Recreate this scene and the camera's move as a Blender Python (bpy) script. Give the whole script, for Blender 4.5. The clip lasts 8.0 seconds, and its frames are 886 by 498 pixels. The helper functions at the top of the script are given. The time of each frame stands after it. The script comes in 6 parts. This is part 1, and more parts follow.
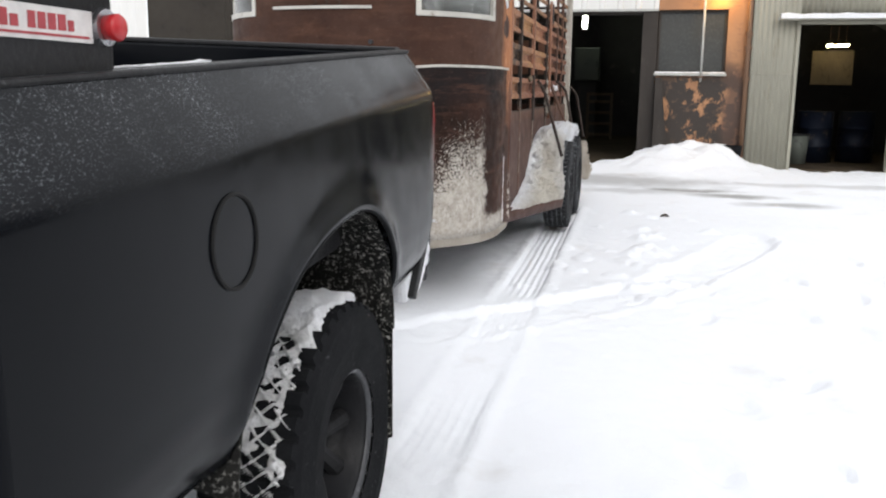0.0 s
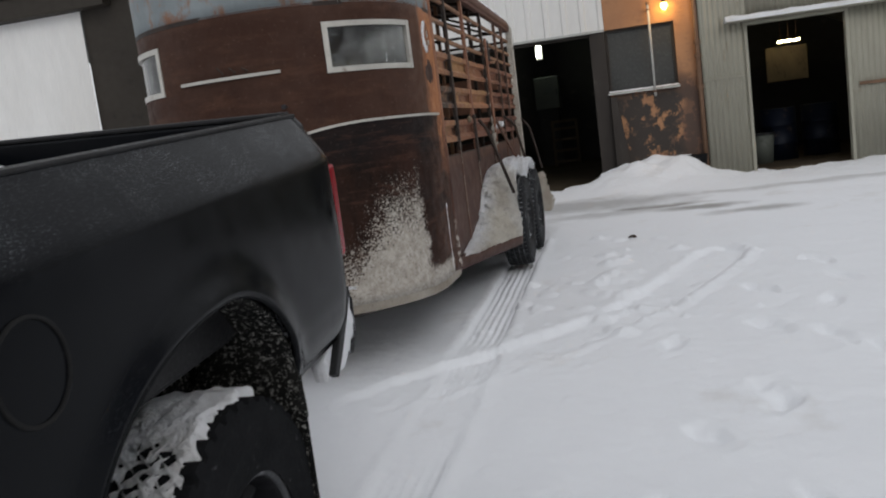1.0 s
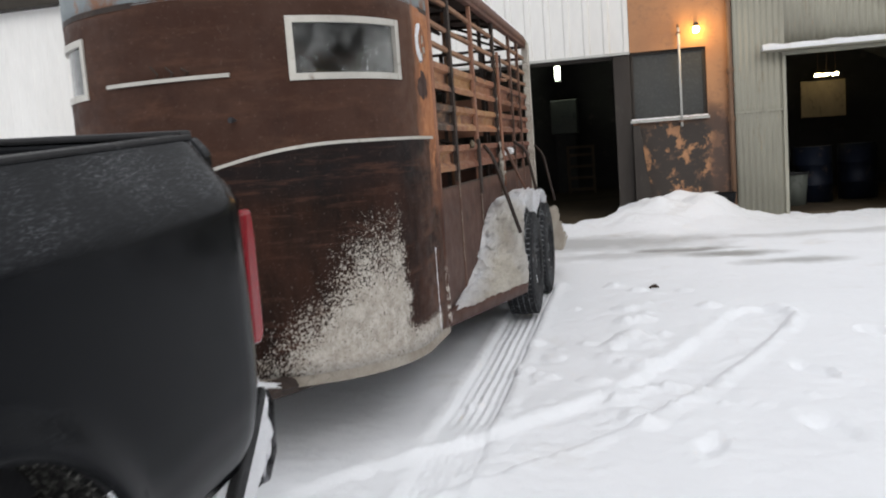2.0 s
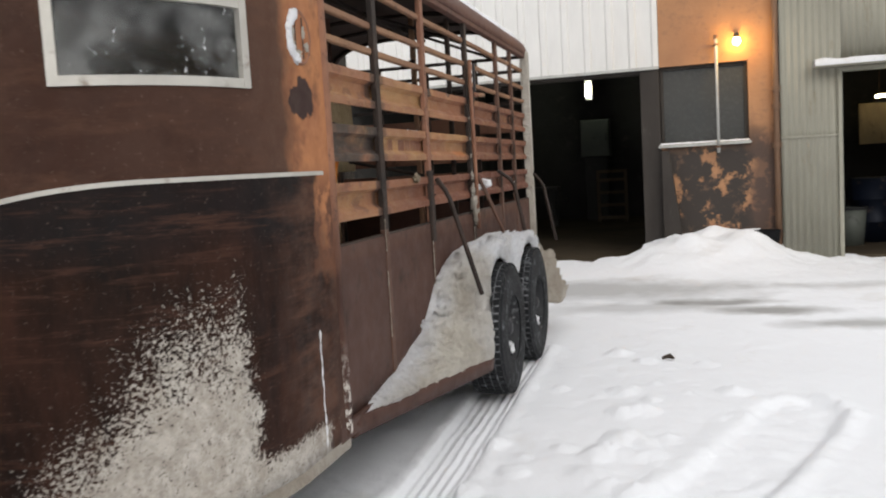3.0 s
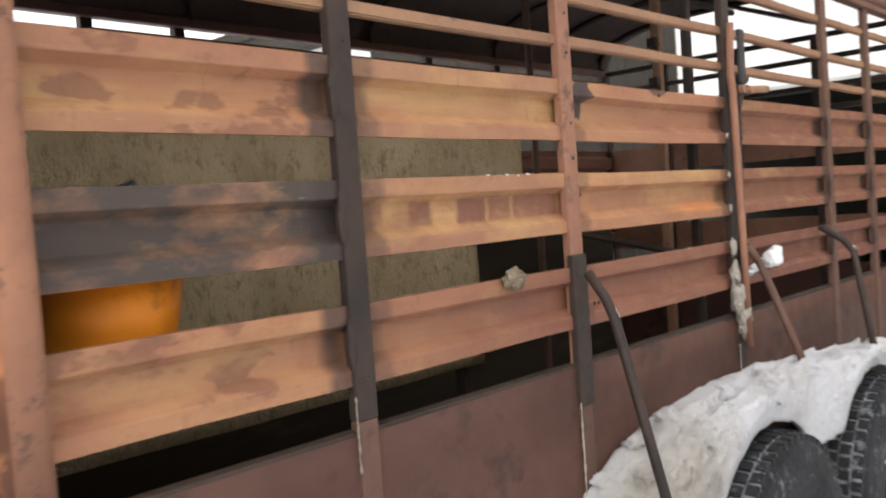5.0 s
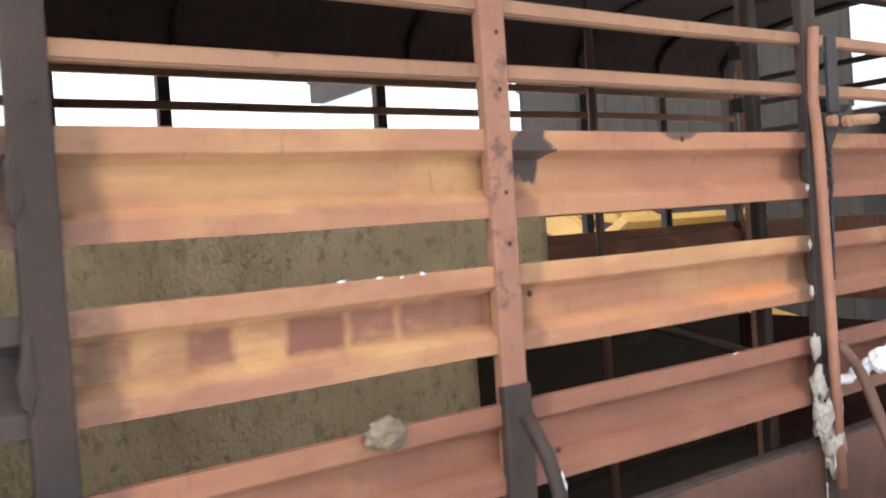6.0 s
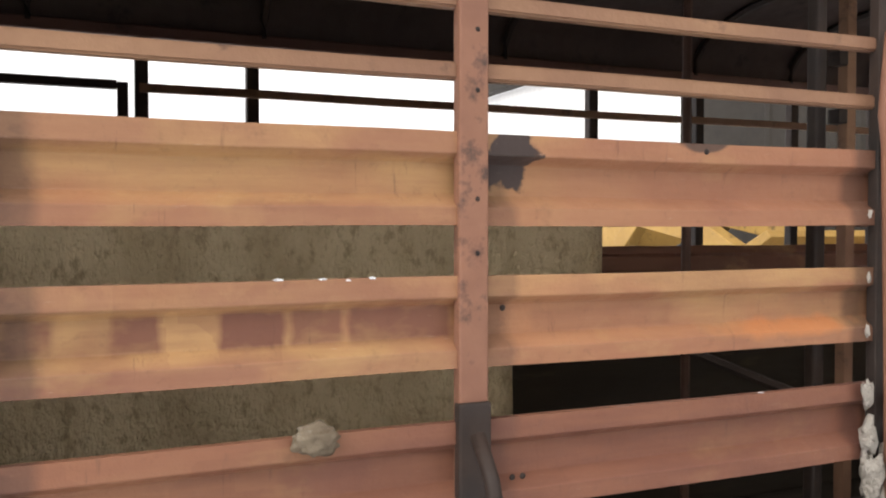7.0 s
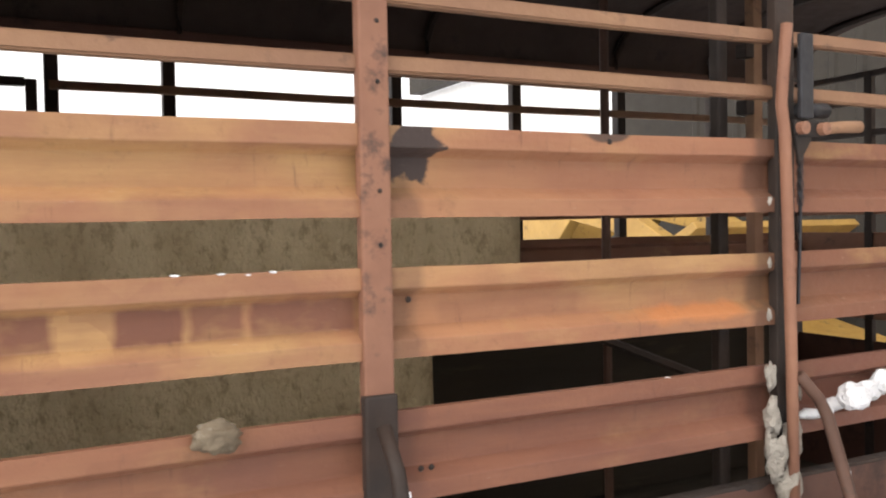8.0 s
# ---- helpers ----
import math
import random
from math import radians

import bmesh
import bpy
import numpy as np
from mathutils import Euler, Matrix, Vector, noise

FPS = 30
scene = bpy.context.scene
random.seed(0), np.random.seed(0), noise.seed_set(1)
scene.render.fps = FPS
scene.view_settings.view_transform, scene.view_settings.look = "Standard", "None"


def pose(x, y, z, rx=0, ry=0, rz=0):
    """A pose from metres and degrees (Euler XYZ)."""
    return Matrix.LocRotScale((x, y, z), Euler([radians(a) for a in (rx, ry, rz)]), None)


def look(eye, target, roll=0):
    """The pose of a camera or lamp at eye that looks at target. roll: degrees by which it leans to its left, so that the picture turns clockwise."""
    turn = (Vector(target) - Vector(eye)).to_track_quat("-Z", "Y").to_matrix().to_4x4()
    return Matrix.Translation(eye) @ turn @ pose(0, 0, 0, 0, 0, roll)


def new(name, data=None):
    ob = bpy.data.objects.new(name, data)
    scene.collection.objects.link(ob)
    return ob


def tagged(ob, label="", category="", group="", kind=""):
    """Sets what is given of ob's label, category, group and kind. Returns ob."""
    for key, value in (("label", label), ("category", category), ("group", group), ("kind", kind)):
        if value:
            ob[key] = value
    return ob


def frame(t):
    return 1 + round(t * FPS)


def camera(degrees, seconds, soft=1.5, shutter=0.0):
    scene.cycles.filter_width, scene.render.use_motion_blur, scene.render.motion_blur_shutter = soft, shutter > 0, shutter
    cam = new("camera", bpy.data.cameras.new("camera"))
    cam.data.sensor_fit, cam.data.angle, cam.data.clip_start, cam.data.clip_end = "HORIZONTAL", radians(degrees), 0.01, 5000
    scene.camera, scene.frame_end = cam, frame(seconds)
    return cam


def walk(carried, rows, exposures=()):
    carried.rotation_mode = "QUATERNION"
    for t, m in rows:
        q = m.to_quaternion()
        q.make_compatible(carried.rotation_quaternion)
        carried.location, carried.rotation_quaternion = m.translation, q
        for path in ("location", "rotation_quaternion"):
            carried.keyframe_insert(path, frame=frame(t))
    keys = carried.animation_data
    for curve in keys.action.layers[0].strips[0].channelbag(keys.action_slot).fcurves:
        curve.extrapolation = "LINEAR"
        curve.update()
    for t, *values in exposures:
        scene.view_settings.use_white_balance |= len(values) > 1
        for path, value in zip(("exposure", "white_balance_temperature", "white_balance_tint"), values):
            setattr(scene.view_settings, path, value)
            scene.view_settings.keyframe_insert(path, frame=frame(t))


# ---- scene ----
cam = camera(54.5, 8.0, soft=2.0, shutter=0.3)
PATH = [
    (0, (-0.049, -0.064, 1.262), (-0.438, 1.602, 0.942), 0.7),
    (0.5, (0.002, 0.037, 1.253), (-0.347, 1.721, 0.987), -1.8),
    (1, (0.196, 0.243, 1.273), (-0.184, 1.924, 1.04), -7.3),
    (1.5, (0.129, 0.756, 1.267), (-0.225, 2.449, 1.082), -4.8),
    (2, (0.097, 1.302, 1.321), (-0.298, 2.985, 1.123), -4.3),
    (2.2, (0.181, 1.596, 1.342), (-0.224, 3.281, 1.179), -4.5),
    (3.3, (0.354, 3.276, 1.395), (-0.2, 4.918, 1.244), -2.8),
    (3.5, (0.358, 3.52, 1.413), (-0.28, 5.133, 1.282), -3.0),
    (4, (0.321, 4.241, 1.451), (-0.453, 5.792, 1.307), 1.9),
    (4.5, (0.382, 4.9, 1.529), (-0.562, 6.354, 1.389), -1.7),
    (4.7, (0.31, 5.153, 1.5), (-0.739, 6.537, 1.397), -3.0),
    (5.8, (0.208, 6.312, 1.639), (-1.209, 7.318, 1.563), -4.5),
    (6, (0.173, 6.433, 1.669), (-1.264, 7.412, 1.622), -3.8),
    (6.5, (0.212, 6.712, 1.715), (-1.312, 7.551, 1.679), -1.5),
    (7, (0.285, 6.772, 1.674), (-1.317, 7.448, 1.629), 0.0),
    (7.5, (0.297, 6.764, 1.671), (-1.273, 7.515, 1.64), -0.0),
    (7.6, (0.288, 6.75, 1.67), (-1.266, 7.533, 1.634), -0.0),
    (8, (0.31, 6.831, 1.663), (-1.244, 7.614, 1.613), -1.0),
]
EXPOSURES = [(0.0, 0.55, 6500, 10), (0.3, -0.22, 6450, 10), (1.0, -0.44, 6450, 10), (1.5, -0.05, 6500, 10), (2.2, 0.2, 6550, 10), (3.3, 0.29, 6750, 10), (3.6, 0.39, 6750, 10), (4.0, 0.81, 6850, 11), (4.5, 0.79, 6850, 11), (4.7, 0.84, 6850, 11), (5.8, 1.49, 6350, 12), (6.3, 1.46, 6350, 12), (6.6, 1.25, 6500, 12), (7.0, 0.97, 6800, 12), (7.4, 1.1, 6900, 12), (8.0, 1.12, 6900, 12)]
walk(cam, [(t, look(eye, target, roll)) for t, eye, target, roll in PATH], EXPOSURES)

# ---- overcast winter daylight ----
world = bpy.data.worlds.new("overcast_sky")
scene.world = world
world.use_nodes = True
wn, wl = world.node_tree.nodes, world.node_tree.links
sky = wn.new("ShaderNodeTexSky")
sky.sky_type, sky.sun_disc = "NISHITA", False
sky.sun_elevation, sky.sun_rotation = radians(38), radians(150)
sky.air_density, sky.dust_density, sky.ozone_density = 1.0, 6.0, 1.0
pale = wn.new("ShaderNodeHueSaturation")
pale.inputs["Saturation"].default_value = 0.12
wl.new(sky.outputs[0], pale.inputs["Color"])
cloud = wn.new("ShaderNodeMix")
cloud.data_type = "RGBA"
cloud.inputs[0].default_value = 0.8
cloud.inputs[7].default_value = (8.6, 8.75, 9.0, 1)
wl.new(pale.outputs[0], cloud.inputs[6])
wl.new(cloud.outputs[2], wn["Background"].inputs["Color"])
wn["Background"].inputs["Strength"].default_value = 0.11
sun = new("sun", bpy.data.lights.new("sun", "SUN"))
sun.data.energy, sun.data.angle, sun.data.color = 0.5, radians(25), (1.0, 0.97, 0.93)
sun.matrix_world = look((6, -9, 9), (0, 4, 0))


# ---- materials ----
def shader(name):
    m = bpy.data.materials.new(name)
    m.use_nodes = True
    return m, m.node_tree.nodes, m.node_tree.links, m.node_tree.nodes["Principled BSDF"]


def place(n, l, stretch=(1, 1, 1)):
    """World position, stretched, as texture coordinates."""
    g = n.new("ShaderNodeNewGeometry")
    mp = n.new("ShaderNodeMapping")
    mp.inputs["Scale"].default_value = stretch
    l.new(g.outputs["Position"], mp.inputs["Vector"])
    return mp.outputs[0]


def grain(n, l, vec, scale, detail=6, rough=0.6, lo=0.35, hi=0.65):
    t = n.new("ShaderNodeTexNoise")
    t.inputs["Scale"].default_value, t.inputs["Detail"].default_value, t.inputs["Roughness"].default_value = scale, detail, rough
    l.new(vec, t.inputs["Vector"])
    r = n.new("ShaderNodeMapRange")
    r.inputs["From Min"].default_value, r.inputs["From Max"].default_value = lo, hi
    l.new(t.outputs["Fac"], r.inputs["Value"])
    return r.outputs[0]


def blend(n, l, fac, a, b):
    m = n.new("ShaderNodeMix")
    m.data_type = "RGBA"
    for value, sock in ((fac, m.inputs[0]), (a, m.inputs[6]), (b, m.inputs[7])):
        if isinstance(value, (int, float)):
            sock.default_value = value
        elif isinstance(value, tuple):
            sock.default_value = (*value, 1)
        else:
            l.new(value, sock)
    return m.outputs[2]


def sums(n, l, op, a, b, clamp=False):
    m = n.new("ShaderNodeMath")
    m.operation, m.use_clamp = op, clamp
    for value, sock in ((a, m.inputs[0]), (b, m.inputs[1])):
        if isinstance(value, (int, float)):
            sock.default_value = value
        else:
            l.new(value, sock)
    return m.outputs[0]


def span(n, l, value, lo, hi, out_lo=0.0, out_hi=1.0):
    r = n.new("ShaderNodeMapRange")
    for k, v in (("From Min", lo), ("From Max", hi), ("To Min", out_lo), ("To Max", out_hi)):
        r.inputs[k].default_value = v
    l.new(value, r.inputs["Value"])
    return r.outputs[0]


def bump(n, l, b, height, strength=0.3, distance=0.01):
    k = n.new("ShaderNodeBump")
    k.inputs["Strength"].default_value, k.inputs["Distance"].default_value = strength, distance
    l.new(height, k.inputs["Height"])
    l.new(k.outputs[0], b.inputs["Normal"])


def worn(name, base, other, stain, rough=0.6, metal=0.0, big=2.0, small=25.0, stretch=(1, 1, 1), relief=0.25, stain_lo=0.58, coat=0.0, depth=0.006, gloss=0.25):
    """A weathered surface: two tones in broad clouds, small stains, grain in gloss and relief."""
    m, n, l, b = shader(name)
    v = place(n, l, stretch)
    c = blend(n, l, grain(n, l, v, big), base, other)
    s = grain(n, l, v, small * 0.35, 8, 0.7, stain_lo, stain_lo + 0.12)
    c = blend(n, l, s, c, stain)
    g = grain(n, l, v, small, 4, 0.6, 0.2, 0.8)
    c = blend(n, l, sums(n, l, "MULTIPLY", g, 0.25), c, tuple(x * 0.6 for x in base))
    l.new(c, b.inputs["Base Color"])
    l.new(span(n, l, g, 0, 1, max(0.05, rough - 0.12), min(1, rough + 0.12)), b.inputs["Roughness"])
    b.inputs["Metallic"].default_value = metal
    b.inputs["Coat Weight"].default_value = coat
    b.inputs["Specular IOR Level"].default_value = gloss
    bump(n, l, b, g, relief, depth)
    return m


def ramp_axis(n, l, axis, lo, hi, wobble=0.0, scale=6.0):
    """0 to 1 as the world coordinate goes from lo to hi, with an uneven edge."""
    g = n.new("ShaderNodeNewGeometry")
    x = n.new("ShaderNodeSeparateXYZ")
    l.new(g.outputs["Position"], x.inputs[0])
    value = x.outputs[axis]
    if wobble:
        t = n.new("ShaderNodeTexNoise")
        t.inputs["Scale"].default_value, t.inputs["Detail"].default_value = scale, 6
        l.new(g.outputs["Position"], t.inputs["Vector"])
        value = sums(n, l, "ADD", value, sums(n, l, "MULTIPLY", sums(n, l, "SUBTRACT", t.outputs["Fac"], 0.5), wobble))
    return span(n, l, value, lo, hi)


def spot(n, l, at, size, wobble, scale=8.0, edge=0.1):
    """1 inside an uneven blot round a world point, 0 outside."""
    g = n.new("ShaderNodeNewGeometry")
    mp = n.new("ShaderNodeMapping")
    mp.vector_type = "TEXTURE"
    mp.inputs["Location"].default_value, mp.inputs["Scale"].default_value = at, size
    l.new(g.outputs["Position"], mp.inputs["Vector"])
    ln = n.new("ShaderNodeVectorMath")
    ln.operation = "LENGTH"
    l.new(mp.outputs[0], ln.inputs[0])
    t = n.new("ShaderNodeTexNoise")
    t.inputs["Scale"].default_value, t.inputs["Detail"].default_value = scale, 7
    l.new(g.outputs["Position"], t.inputs["Vector"])
    d = sums(n, l, "ADD", ln.outputs["Value"], sums(n, l, "MULTIPLY", sums(n, l, "SUBTRACT", t.outputs["Fac"], 0.5), wobble))
    return span(n, l, d, 1 + edge, 1 - edge)


def snow_material(name, dirt=(0.62, 0.6, 0.58), dirt_lo=0.6, base=(0.84, 0.86, 0.9), streak=False, rug=0.48):
    m, n, l, b = shader(name)
    v = place(n, l)
    c = blend(n, l, grain(n, l, v, 1.3, 6, 0.6, dirt_lo, dirt_lo + 0.3), base, dirt)
    if streak:
        for at, size, most in (((0.55, 10.85, 0.05), (0.5, 0.17, 2.0), 0.75), ((1.0, 10.42, 0.04), (0.4, 0.17, 2.0), 0.75), ((1.5, 9.9, 0.03), (0.4, 0.15, 2.0), 0.6), ((-0.5, 11.5, 0.0), (1.2, 0.5, 2.0), 0.55), ((-0.2, 10.6, 0.0), (0.9, 0.22, 2.0), 0.4), ((2.6, 11.6, 0.0), (1.6, 0.14, 2.0), 0.35)):
            k = spot(n, l, at, size, 1.5, 2.5, 0.5)
            c = blend(n, l, sums(n, l, "MULTIPLY", k, most), c, (0.2, 0.195, 0.18))
    l.new(c, b.inputs["Base Color"])
    b.inputs["Roughness"].default_value = 0.75
    b.inputs["Specular IOR Level"].default_value = 0.25
    h = sums(n, l, "ADD", grain(n, l, v, 14, 6, 0.65, 0.2, 0.8), sums(n, l, "MULTIPLY", grain(n, l, v, 90, 3, 0.6, 0.2, 0.8), 0.3))
    bump(n, l, b, h, rug, 0.012 if rug < 0.5 else 0.03)
    return m


SNOW = snow_material("fresh_snow", streak=True)
PACKED = snow_material("packed_road_snow", dirt=(0.3, 0.255, 0.205), dirt_lo=0.36, base=(0.56, 0.525, 0.465), rug=1.0)
CLEAN = snow_material("clinging_snow", dirt=(0.7, 0.68, 0.65), dirt_lo=0.5, base=(0.86, 0.87, 0.9), rug=0.8)

GRIMY = snow_material("grimy_clinging_snow", dirt=(0.3, 0.26, 0.21), dirt_lo=0.38, base=(0.52, 0.49, 0.44), rug=1.0)


def fender_snow():
    """Road-dirty snow at the front wing that turns clean over the wheels."""
    m, n, l, b = shader("caked_fender_snow")
    v = place(n, l)
    dirty = blend(n, l, grain(n, l, v, 2.2, 8, 0.7, 0.42, 0.7), (0.7, 0.66, 0.58), (0.42, 0.37, 0.30))
    clean = blend(n, l, grain(n, l, v, 3.0, 7, 0.65, 0.5, 0.8), (0.86, 0.87, 0.9), (0.62, 0.6, 0.57))
    fresh = sums(n, l, "MAXIMUM", ramp_axis(n, l, "Y", 7.3, 7.85, 0.7, 3.5), sums(n, l, "MULTIPLY", ramp_axis(n, l, "X", -0.88, -0.985, 0.14, 7.0), 0.9))
    c = blend(n, l, fresh, dirty, clean)
    c = blend(n, l, sums(n, l, "MULTIPLY", grain(n, l, v, 38, 7, 0.75, 0.57, 0.66), 0.35), c, (0.3, 0.25, 0.2))
    l.new(c, b.inputs["Base Color"])
    b.inputs["Roughness"].default_value = 0.75
    b.inputs["Specular IOR Level"].default_value = 0.25
    h = sums(n, l, "ADD", grain(n, l, v, 22, 8, 0.7, 0.2, 0.8), sums(n, l, "MULTIPLY", grain(n, l, v, 110, 4, 0.7, 0.2, 0.8), 0.3))
    bump(n, l, b, h, 1.0, 0.03)
    return m


FENDER = fender_snow()


def truck_paint():
    m, n, l, b = shader("charcoal_truck_paint")
    v = place(n, l)
    fine = grain(n, l, v, 210, 4, 0.75, 0.57, 0.65)
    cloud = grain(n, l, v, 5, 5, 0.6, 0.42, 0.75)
    g = n.new("ShaderNodeNewGeometry")
    x = n.new("ShaderNodeSeparateXYZ")
    l.new(g.outputs["Normal"], x.inputs[0])
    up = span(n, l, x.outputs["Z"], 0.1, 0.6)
    dust = sums(n, l, "MULTIPLY", sums(n, l, "MULTIPLY", fine, up), sums(n, l, "ADD", sums(n, l, "MULTIPLY", cloud, 0.5), 0.08), True)
    # pale film on up-facing faces paints in the reflected sky
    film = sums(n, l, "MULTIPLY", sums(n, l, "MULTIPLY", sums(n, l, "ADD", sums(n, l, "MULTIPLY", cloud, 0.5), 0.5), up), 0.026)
    # paler towards the bottom: reflected snow put into the base colour
    grime_and_sheen = sums(n, l, "MULTIPLY", ramp_axis(n, l, "Z", 1.02, 0.72, 0.2, 2.0), sums(n, l, "ADD", sums(n, l, "MULTIPLY", grain(n, l, v, 3.0, 7, 0.65, 0.3, 0.7), 0.003), 0.0006))
    c = blend(n, l, sums(n, l, "ADD", sums(n, l, "ADD", dust, film), grime_and_sheen, True), (0.0028, 0.0034, 0.0048), (0.55, 0.58, 0.63))
    l.new(c, b.inputs["Base Color"])
    l.new(sums(n, l, "ADD", span(n, l, grain(n, l, v, 9), 0, 1, 0.13, 0.24), sums(n, l, "MULTIPLY", dust, 0.5)), b.inputs["Roughness"])
    b.inputs["Specular IOR Level"].default_value = 0.085
    return m


def trailer_paint():
    m, n, l, b = shader("weathered_brown_trailer_paint")
    v = place(n, l)
    streaks = place(n, l, (1, 1, 0.3))
    c = blend(n, l, grain(n, l, v, 2.4, 6, 0.65), (0.046, 0.0215, 0.0145), (0.066, 0.035, 0.0255))
    c = blend(n, l, sums(n, l, "MULTIPLY", grain(n, l, place(n, l, (0.5, 0.5, 2.2)), 4.5, 8, 0.7, 0.5, 0.68), 0.55), c, (0.11, 0.054, 0.034))
    c = blend(n, l, sums(n, l, "MULTIPLY", grain(n, l, v, 55, 5, 0.7, 0.6, 0.68), 0.5), c, (0.13, 0.085, 0.065))
    c = blend(n, l, sums(n, l, "MULTIPLY", grain(n, l, v, 9, 8, 0.7, 0.52, 0.7), 0.5), c, (0.03, 0.015, 0.011))
    # darker, older paint under the moulding
    pos = n.new("ShaderNodeSeparateXYZ")
    l.new(place(n, l), pos.inputs[0])
    off = sums(n, l, "ADD", pos.outputs["X"], 1.9)
    off = sums(n, l, "POWER", sums(n, l, "ADD", sums(n, l, "MULTIPLY", off, off), 0.02), 0.5)
    dip = sums(n, l, "MULTIPLY", sums(n, l, "POWER", sums(n, l, "MAXIMUM", sums(n, l, "SUBTRACT", 0.72, off), 0.0), 2.0), 0.31)
    low = span(n, l, sums(n, l, "ADD", pos.outputs["Z"], dip), 1.40, 1.385)
    dark = blend(n, l, grain(n, l, streaks, 5, 7, 0.7, 0.35, 0.7), (0.009, 0.005, 0.004), (0.045, 0.019, 0.012))
    dark = blend(n, l, sums(n, l, "MULTIPLY", ramp_axis(n, l, "Z", 1.12, 1.26, 0.25, 3.0), 0.8), dark, (0.010, 0.0085, 0.009))
    smear = grain(n, l, place(n, l, (0.35, 0.35, 3.5)), 7, 8, 0.75, 0.52, 0.66)
    dark = blend(n, l, sums(n, l, "MULTIPLY", smear, 0.6), dark, (0.085, 0.04, 0.026))
    dark = blend(n, l, sums(n, l, "MULTIPLY", grain(n, l, v, 70, 4, 0.7, 0.62, 0.68), 0.5), dark, (0.12, 0.085, 0.07))
    front = ramp_axis(n, l, "Y", 5.92, 5.88)
    c = blend(n, l, sums(n, l, "MULTIPLY", low, front), c, dark)
    # brown smears low on the rear of the nose sheet
    stroke = sums(n, l, "MULTIPLY", sums(n, l, "MULTIPLY", ramp_axis(n, l, "Y", 5.45, 5.7, 0.2, 5.0), front), low)
    stroke = sums(n, l, "MULTIPLY", stroke, grain(n, l, place(n, l, (0.5, 0.5, 1.8)), 4.5, 7, 0.65, 0.42, 0.6))
    c = blend(n, l, sums(n, l, "MULTIPLY", stroke, 0.6), c, (0.13, 0.064, 0.042))
    # bare primer along the rear edge of the nose sheet
    rust = sums(n, l, "MULTIPLY", ramp_axis(n, l, "Y", 5.58, 5.72, 0.34, 4.0), ramp_axis(n, l, "Y", 6.04, 6.0))
    below = sums(n, l, "MULTIPLY", ramp_axis(n, l, "Y", 5.80, 5.86, 0.3, 7.0), ramp_axis(n, l, "Z", 1.0, 1.2, 0.5, 6.0))
    rust = sums(n, l, "MULTIPLY", rust, sums(n, l, "MAXIMUM", ramp_axis(n, l, "Z", 1.385, 1.40), below))
    fade = sums(n, l, "MULTIPLY", sums(n, l, "MULTIPLY", ramp_axis(n, l, "Y", 5.3, 5.66, 0.2, 4.0), ramp_axis(n, l, "Y", 6.04, 6.0)), ramp_axis(n, l, "Z", 1.40, 1.42))
    c = blend(n, l, sums(n, l, "MULTIPLY", fade, 0.6), c, (0.13, 0.068, 0.045))
    primer = blend(n, l, grain(n, l, v, 6, 7, 0.65), (0.46, 0.20, 0.088), (0.31, 0.13, 0.068))
    c = blend(n, l, rust, c, primer)
    c = blend(n, l, sums(n, l, "MULTIPLY", sums(n, l, "MULTIPLY", rust, grain(n, l, v, 3.5, 6, 0.6, 0.54, 0.64)), 0.7), c, (0.085, 0.042, 0.032))
    scorch = sums(n, l, "MULTIPLY", sums(n, l, "MULTIPLY", rust, grain(n, l, v, 6, 7, 0.65, 0.46, 0.54)), ramp_axis(n, l, "Z", 1.42, 1.3, 0.3, 6.0))
    c = blend(n, l, sums(n, l, "MULTIPLY", scorch, 0.85), c, (0.075, 0.037, 0.028))
    c = blend(n, l, spot(n, l, (-1.005, 5.765, 1.66), (0.3, 0.10, 0.07), 1.5, 13.0, 0.05), c, (0.05, 0.03, 0.027))
    # frozen road spray
    x, y, z = pos.outputs["X"], pos.outputs["Y"], pos.outputs["Z"]
    run = sums(n, l, "ADD", x, y)
    rise = sums(n, l, "MINIMUM", sums(n, l, "ADD", sums(n, l, "MULTIPLY", sums(n, l, "SUBTRACT", run, 3.24), 0.83), 0.47), 1.02)
    rise = sums(n, l, "ADD", rise, sums(n, l, "MULTIPLY", sums(n, l, "SUBTRACT", grain(n, l, v, 5, 4, 0.6, 0.2, 0.8), 0.5), 0.2))
    wave = sums(n, l, "ADD", run, sums(n, l, "MULTIPLY", sums(n, l, "SUBTRACT", grain(n, l, v, 9, 5, 0.6, 0.2, 0.8), 0.5), 0.22))
    dense = span(n, l, sums(n, l, "SUBTRACT", z, rise), 0.24, -0.34)
    edge = span(n, l, wave, 4.42, 4.25)
    foot = sums(n, l, "MULTIPLY", ramp_axis(n, l, "Z", 0.50, 0.43, 0.06, 9.0), span(n, l, wave, 4.95, 4.8))
    dense = sums(n, l, "MULTIPLY", dense, sums(n, l, "MAXIMUM", edge, foot))
    fleck = n.new("ShaderNodeTexNoise")
    fleck.inputs["Scale"].default_value, fleck.inputs["Detail"].default_value, fleck.inputs["Roughness"].default_value = 90, 4, 0.65
    l.new(v, fleck.inputs["Vector"])
    dither = sums(n, l, "ADD", fleck.outputs["Fac"], sums(n, l, "MULTIPLY", sums(n, l, "SUBTRACT", grain(n, l, v, 13, 5, 0.7, 0.2, 0.8), 0.5), 0.16))
    dither = sums(n, l, "ADD", dither, sums(n, l, "MULTIPLY", sums(n, l, "SUBTRACT", dense, 0.58), 0.46))
